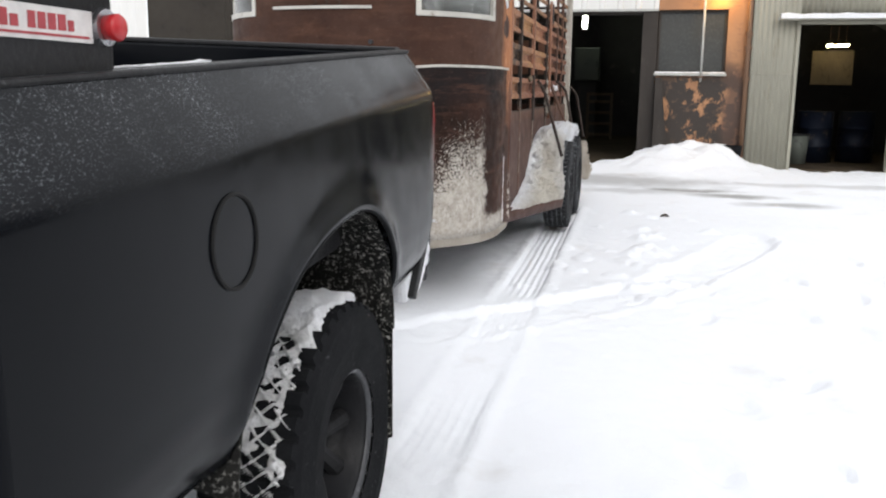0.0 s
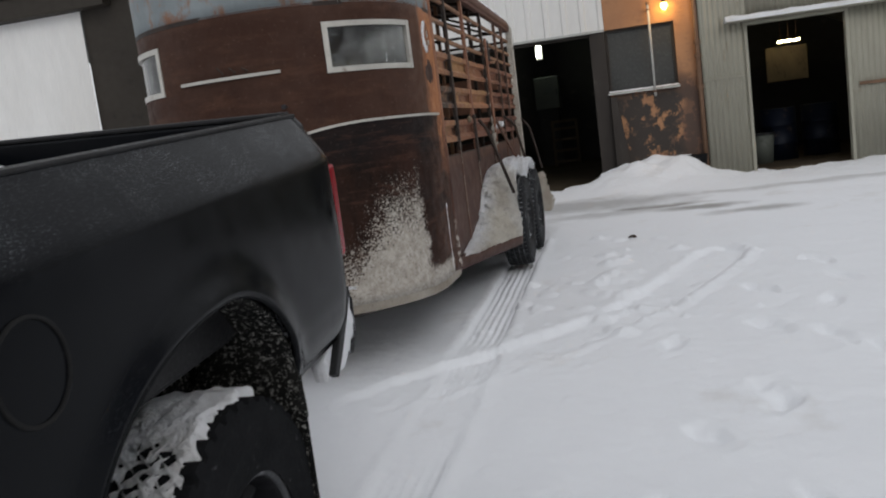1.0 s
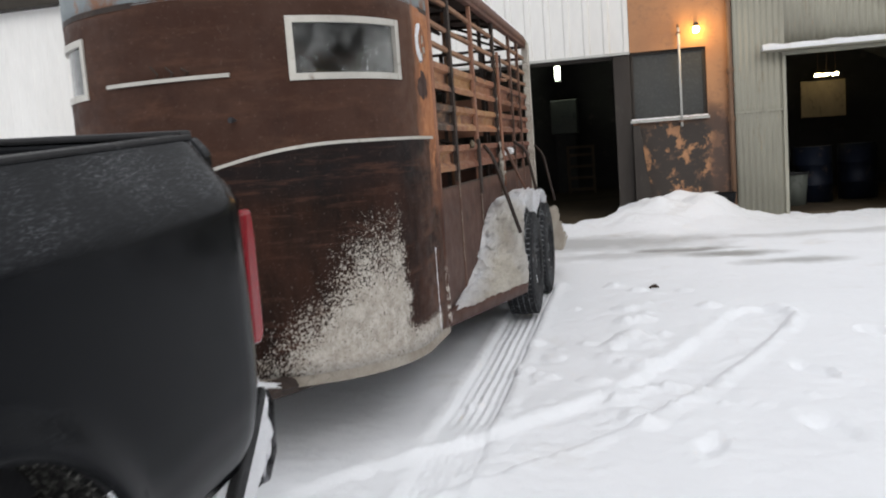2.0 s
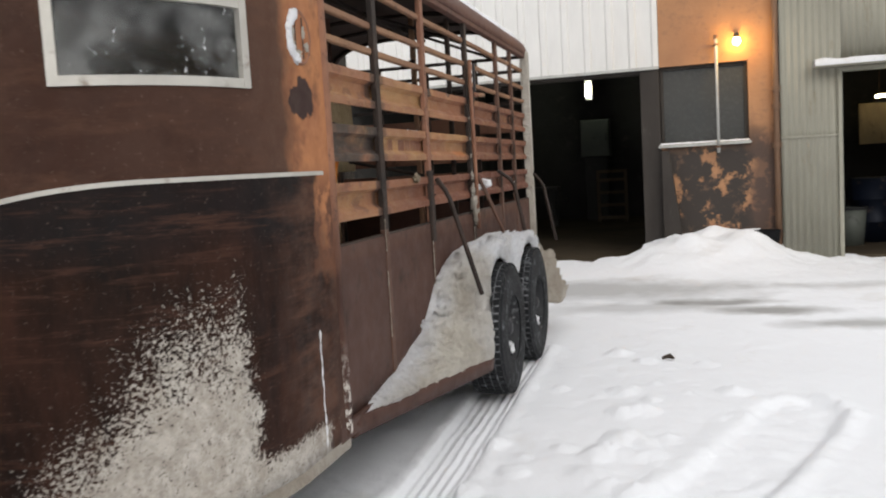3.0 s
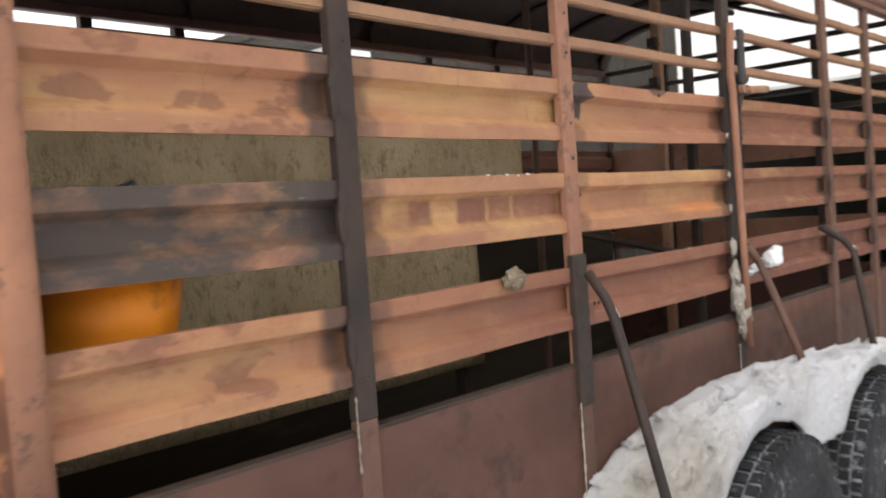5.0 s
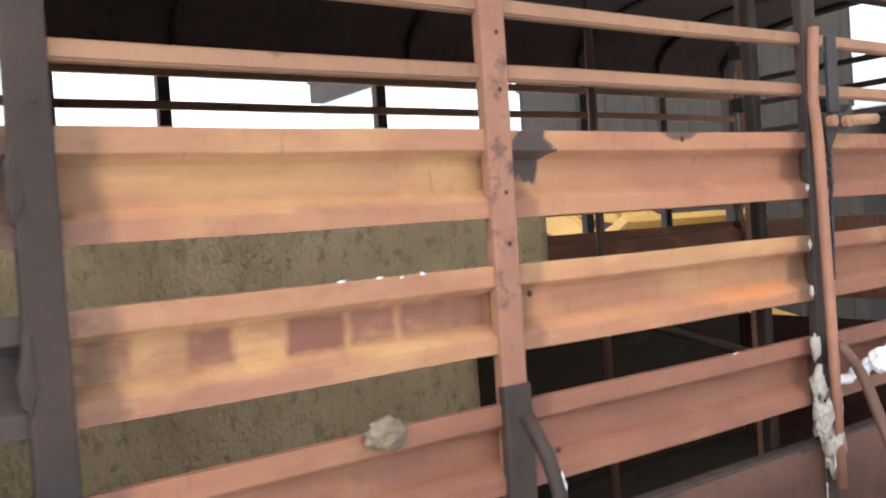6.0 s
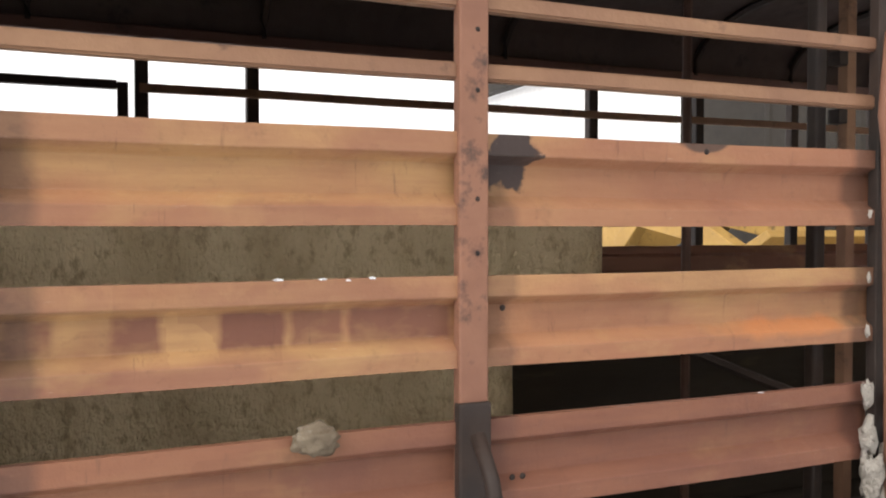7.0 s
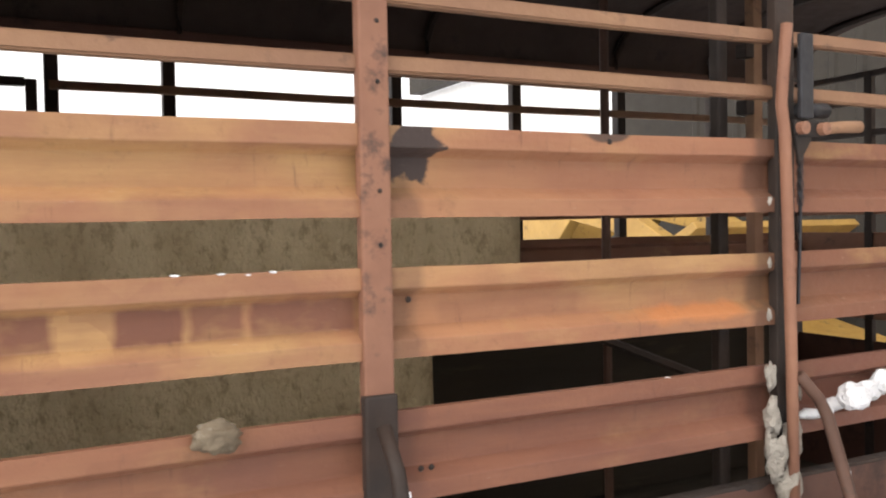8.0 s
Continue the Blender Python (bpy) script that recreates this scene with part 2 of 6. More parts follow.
    frost = sums(n, l, "MULTIPLY", span(n, l, dither, 0.51, 0.60), span(n, l, dense, 0.02, 0.1))
    frost = sums(n, l, "MULTIPLY", frost, sums(n, l, "ADD", sums(n, l, "MULTIPLY", grain(n, l, v, 40, 5, 0.7, 0.35, 0.6), 0.3), 0.7))
    c = blend(n, l, frost, c, blend(n, l, grain(n, l, v, 16, 7, 0.7, 0.35, 0.7), (0.56, 0.525, 0.475), (0.36, 0.32, 0.27)))
    b.inputs["Specular IOR Level"].default_value = 0.12
    l.new(c, b.inputs["Base Color"])
    l.new(span(n, l, grain(n, l, v, 12), 0, 1, 0.5, 0.75), b.inputs["Roughness"])
    bump(n, l, b, sums(n, l, "ADD", sums(n, l, "MULTIPLY", grain(n, l, v, 30, 5, 0.6, 0.2, 0.8), 0.3), frost), 0.35, 0.008)
    return m


def slat_paint():
    m, n, l, b = shader("patchy_tan_slat_paint")
    v = place(n, l, (1, 1, 2.2))
    info = n.new("ShaderNodeObjectInfo")
    far = ramp_axis(n, l, "Y", 7.6, 8.6, 0.5, 2.0)
    near = blend(n, l, grain(n, l, v, 3.2, 4, 0.5, 0.42, 0.6), (0.475, 0.285, 0.13), (0.385, 0.19, 0.10))
    redder = blend(n, l, grain(n, l, v, 3.5, 4, 0.5, 0.4, 0.62), (0.255, 0.108, 0.066), (0.165, 0.068, 0.045))
    c = blend(n, l, sums(n, l, "MULTIPLY", far, 0.8), near, redder)
    # the lowest slat is redder from the hinge post on
    low = sums(n, l, "MULTIPLY", ramp_axis(n, l, "Z", 1.40, 1.37), ramp_axis(n, l, "Y", 6.5, 7.3, 0.5, 4.0))
    c = blend(n, l, sums(n, l, "MULTIPLY", low, 0.85), c, blend(n, l, grain(n, l, v, 3.5, 4, 0.5, 0.4, 0.62), (0.2, 0.083, 0.052), (0.125, 0.05, 0.034)))
    flange = sums(n, l, "MULTIPLY", ramp_axis(n, l, "Z", 1.475, 1.455, 0.02, 9.0), 0.6)
    c = blend(n, l, flange, c, (0.30, 0.135, 0.08))
    # pinkish coat on the top slat past the hinge post
    pink = sums(n, l, "MULTIPLY", ramp_axis(n, l, "Z", 1.64, 1.66), ramp_axis(n, l, "Y", 7.42, 7.62, 0.3, 4.0))
    c = blend(n, l, sums(n, l, "MULTIPLY", pink, 0.7), c, (0.33, 0.155, 0.095))
    # squarish repainted patches, brushed along the slat
    tiles = n.new("ShaderNodeTexVoronoi")
    tiles.distance = "CHEBYCHEV"
    tiles.inputs["Scale"].default_value, tiles.inputs["Randomness"].default_value = 9.5, 0.85
    l.new(place(n, l, (0.2, 1.3, 1.6)), tiles.inputs["Vector"])
    bw = n.new("ShaderNodeRGBToBW")
    l.new(tiles.outputs["Color"], bw.inputs[0])
    mid = sums(n, l, "MULTIPLY", ramp_axis(n, l, "Z", 1.62, 1.60), ramp_axis(n, l, "Y", 7.40, 7.36))
    patch = sums(n, l, "MULTIPLY", span(n, l, bw.outputs[0], 0.5, 0.56), sums(n, l, "ADD", sums(n, l, "MULTIPLY", mid, 0.6), 0.12))
    patch = sums(n, l, "MULTIPLY", patch, grain(n, l, v, 9, 5, 0.6, 0.3, 0.5))
    c = blend(n, l, sums(n, l, "MULTIPLY", patch, 0.35), c, (0.21, 0.09, 0.055))
    # brushed-over squares in the channel of the middle slat
    for y0, y1, k in ((6.67, 6.735, 0.85), (6.81, 6.88, 0.9), (6.965, 7.065, 0.95), (7.075, 7.16, 0.8), (7.17, 7.345, 0.85)):
        q = sums(n, l, "MULTIPLY", ramp_axis(n, l, "Y", y0 - 0.006, y0 + 0.006, 0.02, 20.0), ramp_axis(n, l, "Y", y1 + 0.006, y1 - 0.006, 0.02, 20.0))
        q = sums(n, l, "MULTIPLY", q, sums(n, l, "MULTIPLY", ramp_axis(n, l, "Z", 1.482, 1.492, 0.02, 20.0), ramp_axis(n, l, "Z", 1.548, 1.538, 0.02, 20.0)))
        c = blend(n, l, sums(n, l, "MULTIPLY", q, k), c, (0.17, 0.075, 0.055))
    # redder brushed coat along parts of the lower flanges
    for y0, y1, z0, z1, k in ((6.67, 6.84, 1.43, 1.468, 0.75), (6.84, 7.02, 1.44, 1.462, 0.5), (6.98, 7.12, 1.70, 1.712, 0.5), (7.06, 7.2, 1.245, 1.30, 0.6), (7.5, 7.8, 1.49, 1.53, 0.3)):
        q = sums(n, l, "MULTIPLY", ramp_axis(n, l, "Y", y0 - 0.008, y0 + 0.008, 0.05, 14.0), ramp_axis(n, l, "Y", y1 + 0.008, y1 - 0.008, 0.05, 14.0))
        q = sums(n, l, "MULTIPLY", q, sums(n, l, "MULTIPLY", ramp_axis(n, l, "Z", z0 - 0.005, z0 + 0.005, 0.02, 14.0), ramp_axis(n, l, "Z", z1 + 0.005, z1 - 0.005, 0.02, 14.0)))
        c = blend(n, l, sums(n, l, "MULTIPLY", q, k), c, (0.19, 0.085, 0.06))
    # pinkish-brown flanges round the yellow channels
    for z0, z1 in ((1.60, 1.71), (1.79, 1.85), (1.553, 1.60), (1.42, 1.475)):
        q = sums(n, l, "MULTIPLY", ramp_axis(n, l, "Z", z0 - 0.004, z0 + 0.004, 0.03, 7.0), ramp_axis(n, l, "Z", z1 + 0.008, z1 - 0.008, 0.03, 7.0))
        q = sums(n, l, "MULTIPLY", sums(n, l, "MULTIPLY", q, ramp_axis(n, l, "Y", 7.38, 7.34)), grain(n, l, place(n, l, (1, 1, 0.8)), 6, 5, 0.6, 0.25, 0.55))
        c = blend(n, l, sums(n, l, "MULTIPLY", q, 0.75), c, (0.285, 0.14, 0.088))
    # brown blotches on the front bay
    blot = sums(n, l, "MULTIPLY", grain(n, l, v, 6.5, 5, 0.55, 0.54, 0.58), ramp_axis(n, l, "Y", 6.72, 6.66))
    c = blend(n, l, sums(n, l, "MULTIPLY", blot, 0.7), c, (0.13, 0.066, 0.045))
    brush = sums(n, l, "MULTIPLY", grain(n, l, place(n, l, (0, 1, 0.12)), 7.5, 2, 0.4, 0.49, 0.57), sums(n, l, "MULTIPLY", ramp_axis(n, l, "Z", 1.57, 1.545, 0.02, 9.0), ramp_axis(n, l, "Z", 1.46, 1.48, 0.02, 9.0)))
    brush = sums(n, l, "MULTIPLY", brush, ramp_axis(n, l, "Y", 7.40, 7.2, 0.2, 6.0))
    c = blend(n, l, sums(n, l, "MULTIPLY", brush, 0.4), c, (0.175, 0.075, 0.052))
    # older, darker paint behind the latch post
    c = blend(n, l, sums(n, l, "MULTIPLY", ramp_axis(n, l, "Y", 8.30, 8.36), 0.6), c, (0.12, 0.05, 0.038))
    c = blend(n, l, sums(n, l, "MULTIPLY", grain(n, l, v, 4.2, 6, 0.6, 0.5, 0.72), 0.4), c, (0.20, 0.085, 0.06))
    c = blend(n, l, sums(n, l, "MULTIPLY", grain(n, l, v, 3.0, 5, 0.6, 0.56, 0.7), 0.6), c, (0.46, 0.29, 0.125))
    c = blend(n, l, sums(n, l, "MULTIPLY", grain(n, l, place(n, l, (1, 0.35, 5)), 14, 6, 0.65, 0.35, 0.7), 0.3), c, (0.22, 0.1, 0.06))
    c = blend(n, l, sums(n, l, "MULTIPLY", info.outputs["Random"], 0.3), c, (0.27, 0.115, 0.065))
    # grimy bay at the front
    grime_and_sheen = sums(n, l, "MULTIPLY", sums(n, l, "MULTIPLY", ramp_axis(n, l, "Y", 6.66, 6.6), ramp_axis(n, l, "Z", 1.665, 1.655)), ramp_axis(n, l, "Z", 1.41, 1.43))
    c = blend(n, l, sums(n, l, "MULTIPLY", grime_and_sheen, grain(n, l, v, 4, 6, 0.6, 0.3, 0.5)), c, (0.065, 0.05, 0.042))
    # weld burns beside the posts
    for y, k in ((6.68, 0.5), (6.575, 0.8), (7.425, 0.4), (8.27, 0.5), (9.2, 0.8), (9.75, 0.8)):
        c = blend(n, l, sums(n, l, "MULTIPLY", spot(n, l, (-1.0, y, 1.65), (0.1, 0.035, 0.9), 1.2, 11.0, 0.3), k), c, (0.045, 0.035, 0.032))
    c = blend(n, l, spot(n, l, (-1.0, 7.455, 1.79), (0.1, 0.05, 0.055), 1.8, 20.0, 0.06), c, (0.055, 0.04, 0.036))
    c = blend(n, l, spot(n, l, (-1.0, 7.86, 1.835), (0.1, 0.06, 0.022), 0.8, 14.0, 0.1), c, (0.10, 0.06, 0.045))
    c = blend(n, l, spot(n, l, (-1.0, 8.08, 1.475), (0.1, 0.16, 0.02), 1.6, 14.0, 0.3), c, (0.44, 0.18, 0.075))
    c = blend(n, l, sums(n, l, "MULTIPLY", grain(n, l, place(n, l, (1, 1, 1)), 26, 8, 0.75, 0.57, 0.68), 0.22), c, (0.085, 0.05, 0.038))
    c = blend(n, l, sums(n, l, "MULTIPLY", grain(n, l, place(n, l, (1, 5, 0.7)), 9, 6, 0.7, 0.62, 0.7), 0.4), c, (0.11, 0.06, 0.042))
    # scrapes
    c = blend(n, l, sums(n, l, "MULTIPLY", grain(n, l, place(n, l, (1, 0.5, 4)), 40, 4, 0.7, 0.68, 0.74), 0.4), c, (0.5, 0.38, 0.28))
    c = blend(n, l, sums(n, l, "MULTIPLY", low, sums(n, l, "ADD", sums(n, l, "MULTIPLY", grain(n, l, place(n, l, (1, 0.4, 3)), 7, 6, 0.65, 0.35, 0.65), 0.4), 0.3)), c, (0.13, 0.054, 0.041))
    l.new(c, b.inputs["Base Color"])
    l.new(span(n, l, grain(n, l, v, 10), 0, 1, 0.36, 0.62), b.inputs["Roughness"])
    b.inputs["Specular IOR Level"].default_value = 0.22
    bump(n, l, b, grain(n, l, place(n, l, (1, 1, 1)), 35, 6, 0.6, 0.2, 0.8), 0.3, 0.006)
    return m


def corner_paint():
    m, n, l, b = shader("rust_streaked_corner_paint")
    v = place(n, l)
    warm = blend(n, l, grain(n, l, v, 5, 7, 0.65), (0.33, 0.16, 0.095), (0.21, 0.1, 0.066))
    dull = blend(n, l, grain(n, l, place(n, l, (1, 1, 0.3)), 9, 7, 0.7), (0.05, 0.024, 0.018), (0.1, 0.05, 0.036))
    c = blend(n, l, ramp_axis(n, l, "Z", 1.0, 1.4, 0.5, 5.0), dull, warm)
    c = blend(n, l, sums(n, l, "MULTIPLY", grain(n, l, v, 22, 8, 0.75, 0.56, 0.64), 0.6), c, (0.05, 0.034, 0.03))
    frost = sums(n, l, "MULTIPLY", ramp_axis(n, l, "Z", 0.75, 0.45, 0.3, 8.0), grain(n, l, v, 24, 7, 0.75, 0.5, 0.56))
    c = blend(n, l, frost, c, (0.66, 0.62, 0.56))
    l.new(c, b.inputs["Base Color"])
    b.inputs["Roughness"].default_value = 0.65
    b.inputs["Specular IOR Level"].default_value = 0.2
    bump(n, l, b, grain(n, l, v, 40, 6, 0.65, 0.2, 0.8), 0.35, 0.006)
    return m


CORNER = corner_paint()
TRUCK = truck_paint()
BROWN = trailer_paint()
SLAT = slat_paint()
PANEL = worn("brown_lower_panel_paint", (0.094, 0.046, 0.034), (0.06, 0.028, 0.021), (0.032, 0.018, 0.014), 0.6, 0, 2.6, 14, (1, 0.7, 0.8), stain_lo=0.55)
POST = worn("rusty_brown_post_paint", (0.30, 0.15, 0.095), (0.22, 0.105, 0.07), (0.06, 0.042, 0.038), 0.6, 0, 4.0, 30)
POST_MID = worn("dull_brown_post_paint", (0.13, 0.07, 0.05), (0.09, 0.05, 0.037), (0.04, 0.03, 0.026), 0.6, 0, 4.0, 30)
POST_DARK = worn("burnt_dark_steel", (0.028, 0.023, 0.021), (0.055, 0.036, 0.028), (0.016, 0.014, 0.014), 0.6, 0.1, 5.0, 30)
BAR = worn("tan_brown_bar_paint", (0.31, 0.175, 0.1), (0.22, 0.115, 0.074), (0.1, 0.06, 0.045), 0.6, 0, 2.0, 30)
ZINC = worn("galvanised_sheet_rusting", (0.30, 0.335, 0.35), (0.22, 0.25, 0.26), (0.28, 0.13, 0.07), 0.55, 0.3, 3.0, 22, (1, 1, 0.7), 0.3, 0.50)
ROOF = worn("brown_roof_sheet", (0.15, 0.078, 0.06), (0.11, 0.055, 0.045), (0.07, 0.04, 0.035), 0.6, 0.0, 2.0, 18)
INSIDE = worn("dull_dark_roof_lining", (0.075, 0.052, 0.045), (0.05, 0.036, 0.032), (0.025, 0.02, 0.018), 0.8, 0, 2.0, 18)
TRIM = worn("off_white_aluminium", (0.62, 0.6, 0.55), (0.5, 0.48, 0.44), (0.25, 0.2, 0.16), 0.45, 0.3, 4.0, 30)
RUBBER = worn("black_rubber", (0.008, 0.0085, 0.0095), (0.014, 0.0145, 0.016), (0.16, 0.16, 0.17), 0.9, 0, 6.0, 90, relief=0.3, stain_lo=0.64, gloss=0.08)
GROOVE = worn("snow_in_grooves", (0.30, 0.31, 0.33), (0.02, 0.02, 0.022), (0.012, 0.012, 0.012), 0.8, 0, 12.0, 60, stain_lo=0.48)
TYRE = worn("frosted_tyre_rubber", (0.009, 0.0095, 0.011), (0.024, 0.026, 0.029), (0.16, 0.17, 0.18), 0.8, 0, 5.0, 55, relief=0.4, stain_lo=0.56)
STEEL = worn("dark_wheel_steel", (0.035, 0.036, 0.04), (0.06, 0.06, 0.065), (0.35, 0.35, 0.36), 0.5, 0.6, 6.0, 40, stain_lo=0.62)
BLACKRIM = worn("black_rim_paint", (0.008, 0.008, 0.009), (0.014, 0.014, 0.016), (0.1, 0.1, 0.105), 0.5, 0, 6.0, 40, stain_lo=0.66)
RING = worn("scuffed_ring_steel", (0.10, 0.102, 0.108), (0.07, 0.072, 0.077), (0.3, 0.3, 0.31), 0.45, 0.5, 6.0, 50, stain_lo=0.6)
PLASTIC = worn("black_textured_plastic", (0.014, 0.014, 0.015), (0.022, 0.022, 0.024), (0.25, 0.25, 0.26), 0.6, 0, 6.0, 70, stain_lo=0.66)
RIM = worn("frosted_wheel_steel", (0.022, 0.023, 0.025), (0.05, 0.052, 0.056), (0.36, 0.36, 0.37), 0.6, 0.3, 5.0, 30, stain_lo=0.56)
SPATTER = worn("liner_spattered_with_snow", (0.006, 0.006, 0.006), (0.02, 0.019, 0.017), (0.4, 0.39, 0.36), 0.85, 0, 5.0, 190, stain_lo=0.535, gloss=0.1)
CHROME = worn("dull_chrome", (0.5, 0.5, 0.52), (0.4, 0.4, 0.42), (0.6, 0.6, 0.6), 0.25, 0.9, 4.0, 30)
WOOD = worn("mucky_floor_planks", (0.06, 0.048, 0.035), (0.04, 0.032, 0.024), (0.09, 0.07, 0.045), 0.9, 0, 3.0, 20, (1, 0.2, 1))
WHITE = worn("white_steel_cladding", (0.78, 0.775, 0.76), (0.72, 0.71, 0.69), (0.5, 0.47, 0.43), 0.5, 0, 0.7, 9, (1, 1, 0.3), 0.1, 0.66)
BEIGE = worn("olive_beige_corrugated_steel", (0.38, 0.37, 0.305), (0.31, 0.30, 0.25), (0.21, 0.17, 0.11), 0.55, 0.1, 0.8, 9, (1, 1, 0.35), 0.15, 0.6)
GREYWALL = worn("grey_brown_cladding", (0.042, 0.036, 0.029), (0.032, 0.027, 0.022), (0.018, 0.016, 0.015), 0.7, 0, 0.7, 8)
DARKWALL = worn("dark_workshop_wall", (0.07, 0.068, 0.064), (0.05, 0.048, 0.046), (0.11, 0.10, 0.09), 0.85, 0, 0.8, 8)
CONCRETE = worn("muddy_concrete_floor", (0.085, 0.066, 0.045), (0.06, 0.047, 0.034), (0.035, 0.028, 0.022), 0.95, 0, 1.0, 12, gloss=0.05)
JAMB = worn("dark_timber_jamb", (0.05, 0.043, 0.038), (0.035, 0.03, 0.027), (0.09, 0.08, 0.07), 0.75, 0, 3.0, 20, (1, 1, 0.3))
PIPE = worn("grey_pipe_paint", (0.5, 0.5, 0.48), (0.4, 0.4, 0.38), (0.22, 0.15, 0.1), 0.5, 0, 4.0, 20)
DRAIN = worn("rusty_downpipe", (0.22, 0.13, 0.08), (0.15, 0.09, 0.06), (0.08, 0.05, 0.04), 0.6, 0.1, 3.0, 20, (1, 1, 0.3))
YELLOW = worn("yellow_machine_paint", (0.46, 0.28, 0.08), (0.34, 0.2, 0.06), (0.06, 0.045, 0.03), 0.45, 0, 2.0, 20)
ORANGE = worn("orange_plastic_dirty", (0.75, 0.25, 0.015), (0.66, 0.2, 0.015), (0.12, 0.05, 0.02), 0.45, 0, 5.0, 14, stain_lo=0.6)
BLUE = worn("faded_blue_drum_paint", (0.007, 0.011, 0.022), (0.009, 0.013, 0.026), (0.12, 0.09, 0.07), 0.5, 0.2, 2.0, 20)
BOXGREY = worn("grey_green_enamel", (0.11, 0.12, 0.105), (0.09, 0.1, 0.09), (0.05, 0.05, 0.045), 0.5, 0, 2.0, 20)
PALLET = worn("grey_weathered_timber", (0.16, 0.125, 0.085), (0.11, 0.09, 0.065), (0.06, 0.05, 0.04), 0.85, 0, 3.0, 25, (1, 1, 0.4))
STAND_IN = worn("tan_stand_in_boards", (0.68, 0.54, 0.34), (0.47, 0.36, 0.21), (0.38, 0.285, 0.17), 0.95, 0, 3.5, 80, (1, 1.2, 0.75), relief=1.0, stain_lo=0.52, depth=0.012, gloss=0.1)
BARK = worn("dead_twig_bark", (0.06, 0.045, 0.035), (0.04, 0.03, 0.024), (0.1, 0.08, 0.06), 0.9)
MUD = worn("frozen_muddy_ice", (0.12, 0.09, 0.06), (0.22, 0.175, 0.12), (0.4, 0.36, 0.3), 0.6, 0, 20, 60, relief=0.8)


def orange_wall():
    m, n, l, b = shader("flaking_orange_render")
    v = place(n, l)
    c = blend(n, l, grain(n, l, v, 1.6, 6, 0.6), (0.42, 0.215, 0.105), (0.33, 0.165, 0.085))
    low = ramp_axis(n, l, "Z", 1.9, 1.4, 0.7, 2.5)
    flake = grain(n, l, v, 2.9, 9, 0.68, 0.44, 0.49)
    c = blend(n, l, sums(n, l, "MULTIPLY", flake, low), c, (0.04, 0.032, 0.027))
    c = blend(n, l, sums(n, l, "MULTIPLY", grain(n, l, v, 9, 7, 0.7, 0.55, 0.66), 0.5), c, (0.22, 0.12, 0.075))
    side = ramp_axis(n, l, "X", 0.98, 1.1, 0.25, 4.0)
    c = blend(n, l, sums(n, l, "MULTIPLY", sums(n, l, "MULTIPLY", side, low), 0.8), c, (0.09, 0.055, 0.042))
    l.new(c, b.inputs["Base Color"])
    b.inputs["Roughness"].default_value = 0.8
    bump(n, l, b, grain(n, l, v, 18, 8, 0.65, 0.2, 0.8), 0.5, 0.01)
    return m


def glass_material(name, rough=0.08, tint=(0.8, 0.85, 0.85), film=0.0):
    m, n, l, b = shader(name)
    b.inputs["Base Color"].default_value = (*tint, 1)
    b.inputs["Roughness"].default_value = rough
    b.inputs["Transmission Weight"].default_value = 1.0
    b.inputs["IOR"].default_value = 1.45
    if film:
        v = place(n, l)
        k = grain(n, l, v, 7, 7, 0.65, 0.45, 0.75)
        flake = sums(n, l, "MULTIPLY", grain(n, l, place(n, l, (1, 1, 0.6)), 70, 6, 0.7, 0.63, 0.66), grain(n, l, v, 5, 3, 0.5, 0.45, 0.6))
        l.new(blend(n, l, flake, blend(n, l, k, tint, (0.27, 0.265, 0.255)), (0.8, 0.8, 0.82)), b.inputs["Base Color"])
        l.new(sums(n, l, "SUBTRACT", span(n, l, k, 0, 1, 1.0, 1.0 - film), flake, True), b.inputs["Transmission Weight"])
    return m


def glow(name, colour, strength):
    m, n, l, b = shader(name)
    b.inputs["Base Color"].default_value = (*colour, 1)
    b.inputs["Emission Color"].default_value = (*colour, 1)
    b.inputs["Emission Strength"].default_value = strength
    return m


def plain(name, colour, rough=0.4):
    m, n, l, b = shader(name)
    v = place(n, l)
    l.new(blend(n, l, grain(n, l, v, 30), colour, tuple(x * 0.8 for x in colour)), b.inputs["Base Color"])
    b.inputs["Roughness"].default_value = rough
    return m


RENDER = orange_wall()
CLOUDY = glass_material("cloudy_window_glass", 0.12, (0.42, 0.44, 0.44), 0.6)
SHOPGLASS = worn("dark_workshop_glass", (0.05, 0.053, 0.052), (0.065, 0.067, 0.065), (0.08, 0.08, 0.076), 0.25, 0, 2.0, 30, relief=0.02)
REDLENS = plain("red_tail_lamp_lens", (0.24, 0.009, 0.015), 0.25)
REDKNOB = plain("red_plastic", (0.5, 0.02, 0.025), 0.35)
LABEL = plain("white_label", (0.75, 0.72, 0.7), 0.4)
LABELRED = plain("dark_red_print", (0.4, 0.05, 0.06), 0.5)
TUBELIGHT = glow("cool_tube_light", (0.93, 1.0, 0.8), 34.0)
WARMBULB = glow("warm_bulb", (1.0, 0.62, 0.14), 60.0)
WARMTUBE = glow("warm_tube", (1.0, 0.82, 0.42), 30.0)


# ---- mesh helpers ----
def thing(name, at, label, category, group="", kind=""):
    ob = new(name)
    ob.location = at
    ob.empty_display_size = 0.1
    return tagged(ob, label, category, group, kind)


def base_of(ob):
    while ob.parent:
        ob = ob.parent
    return Vector(ob.location)


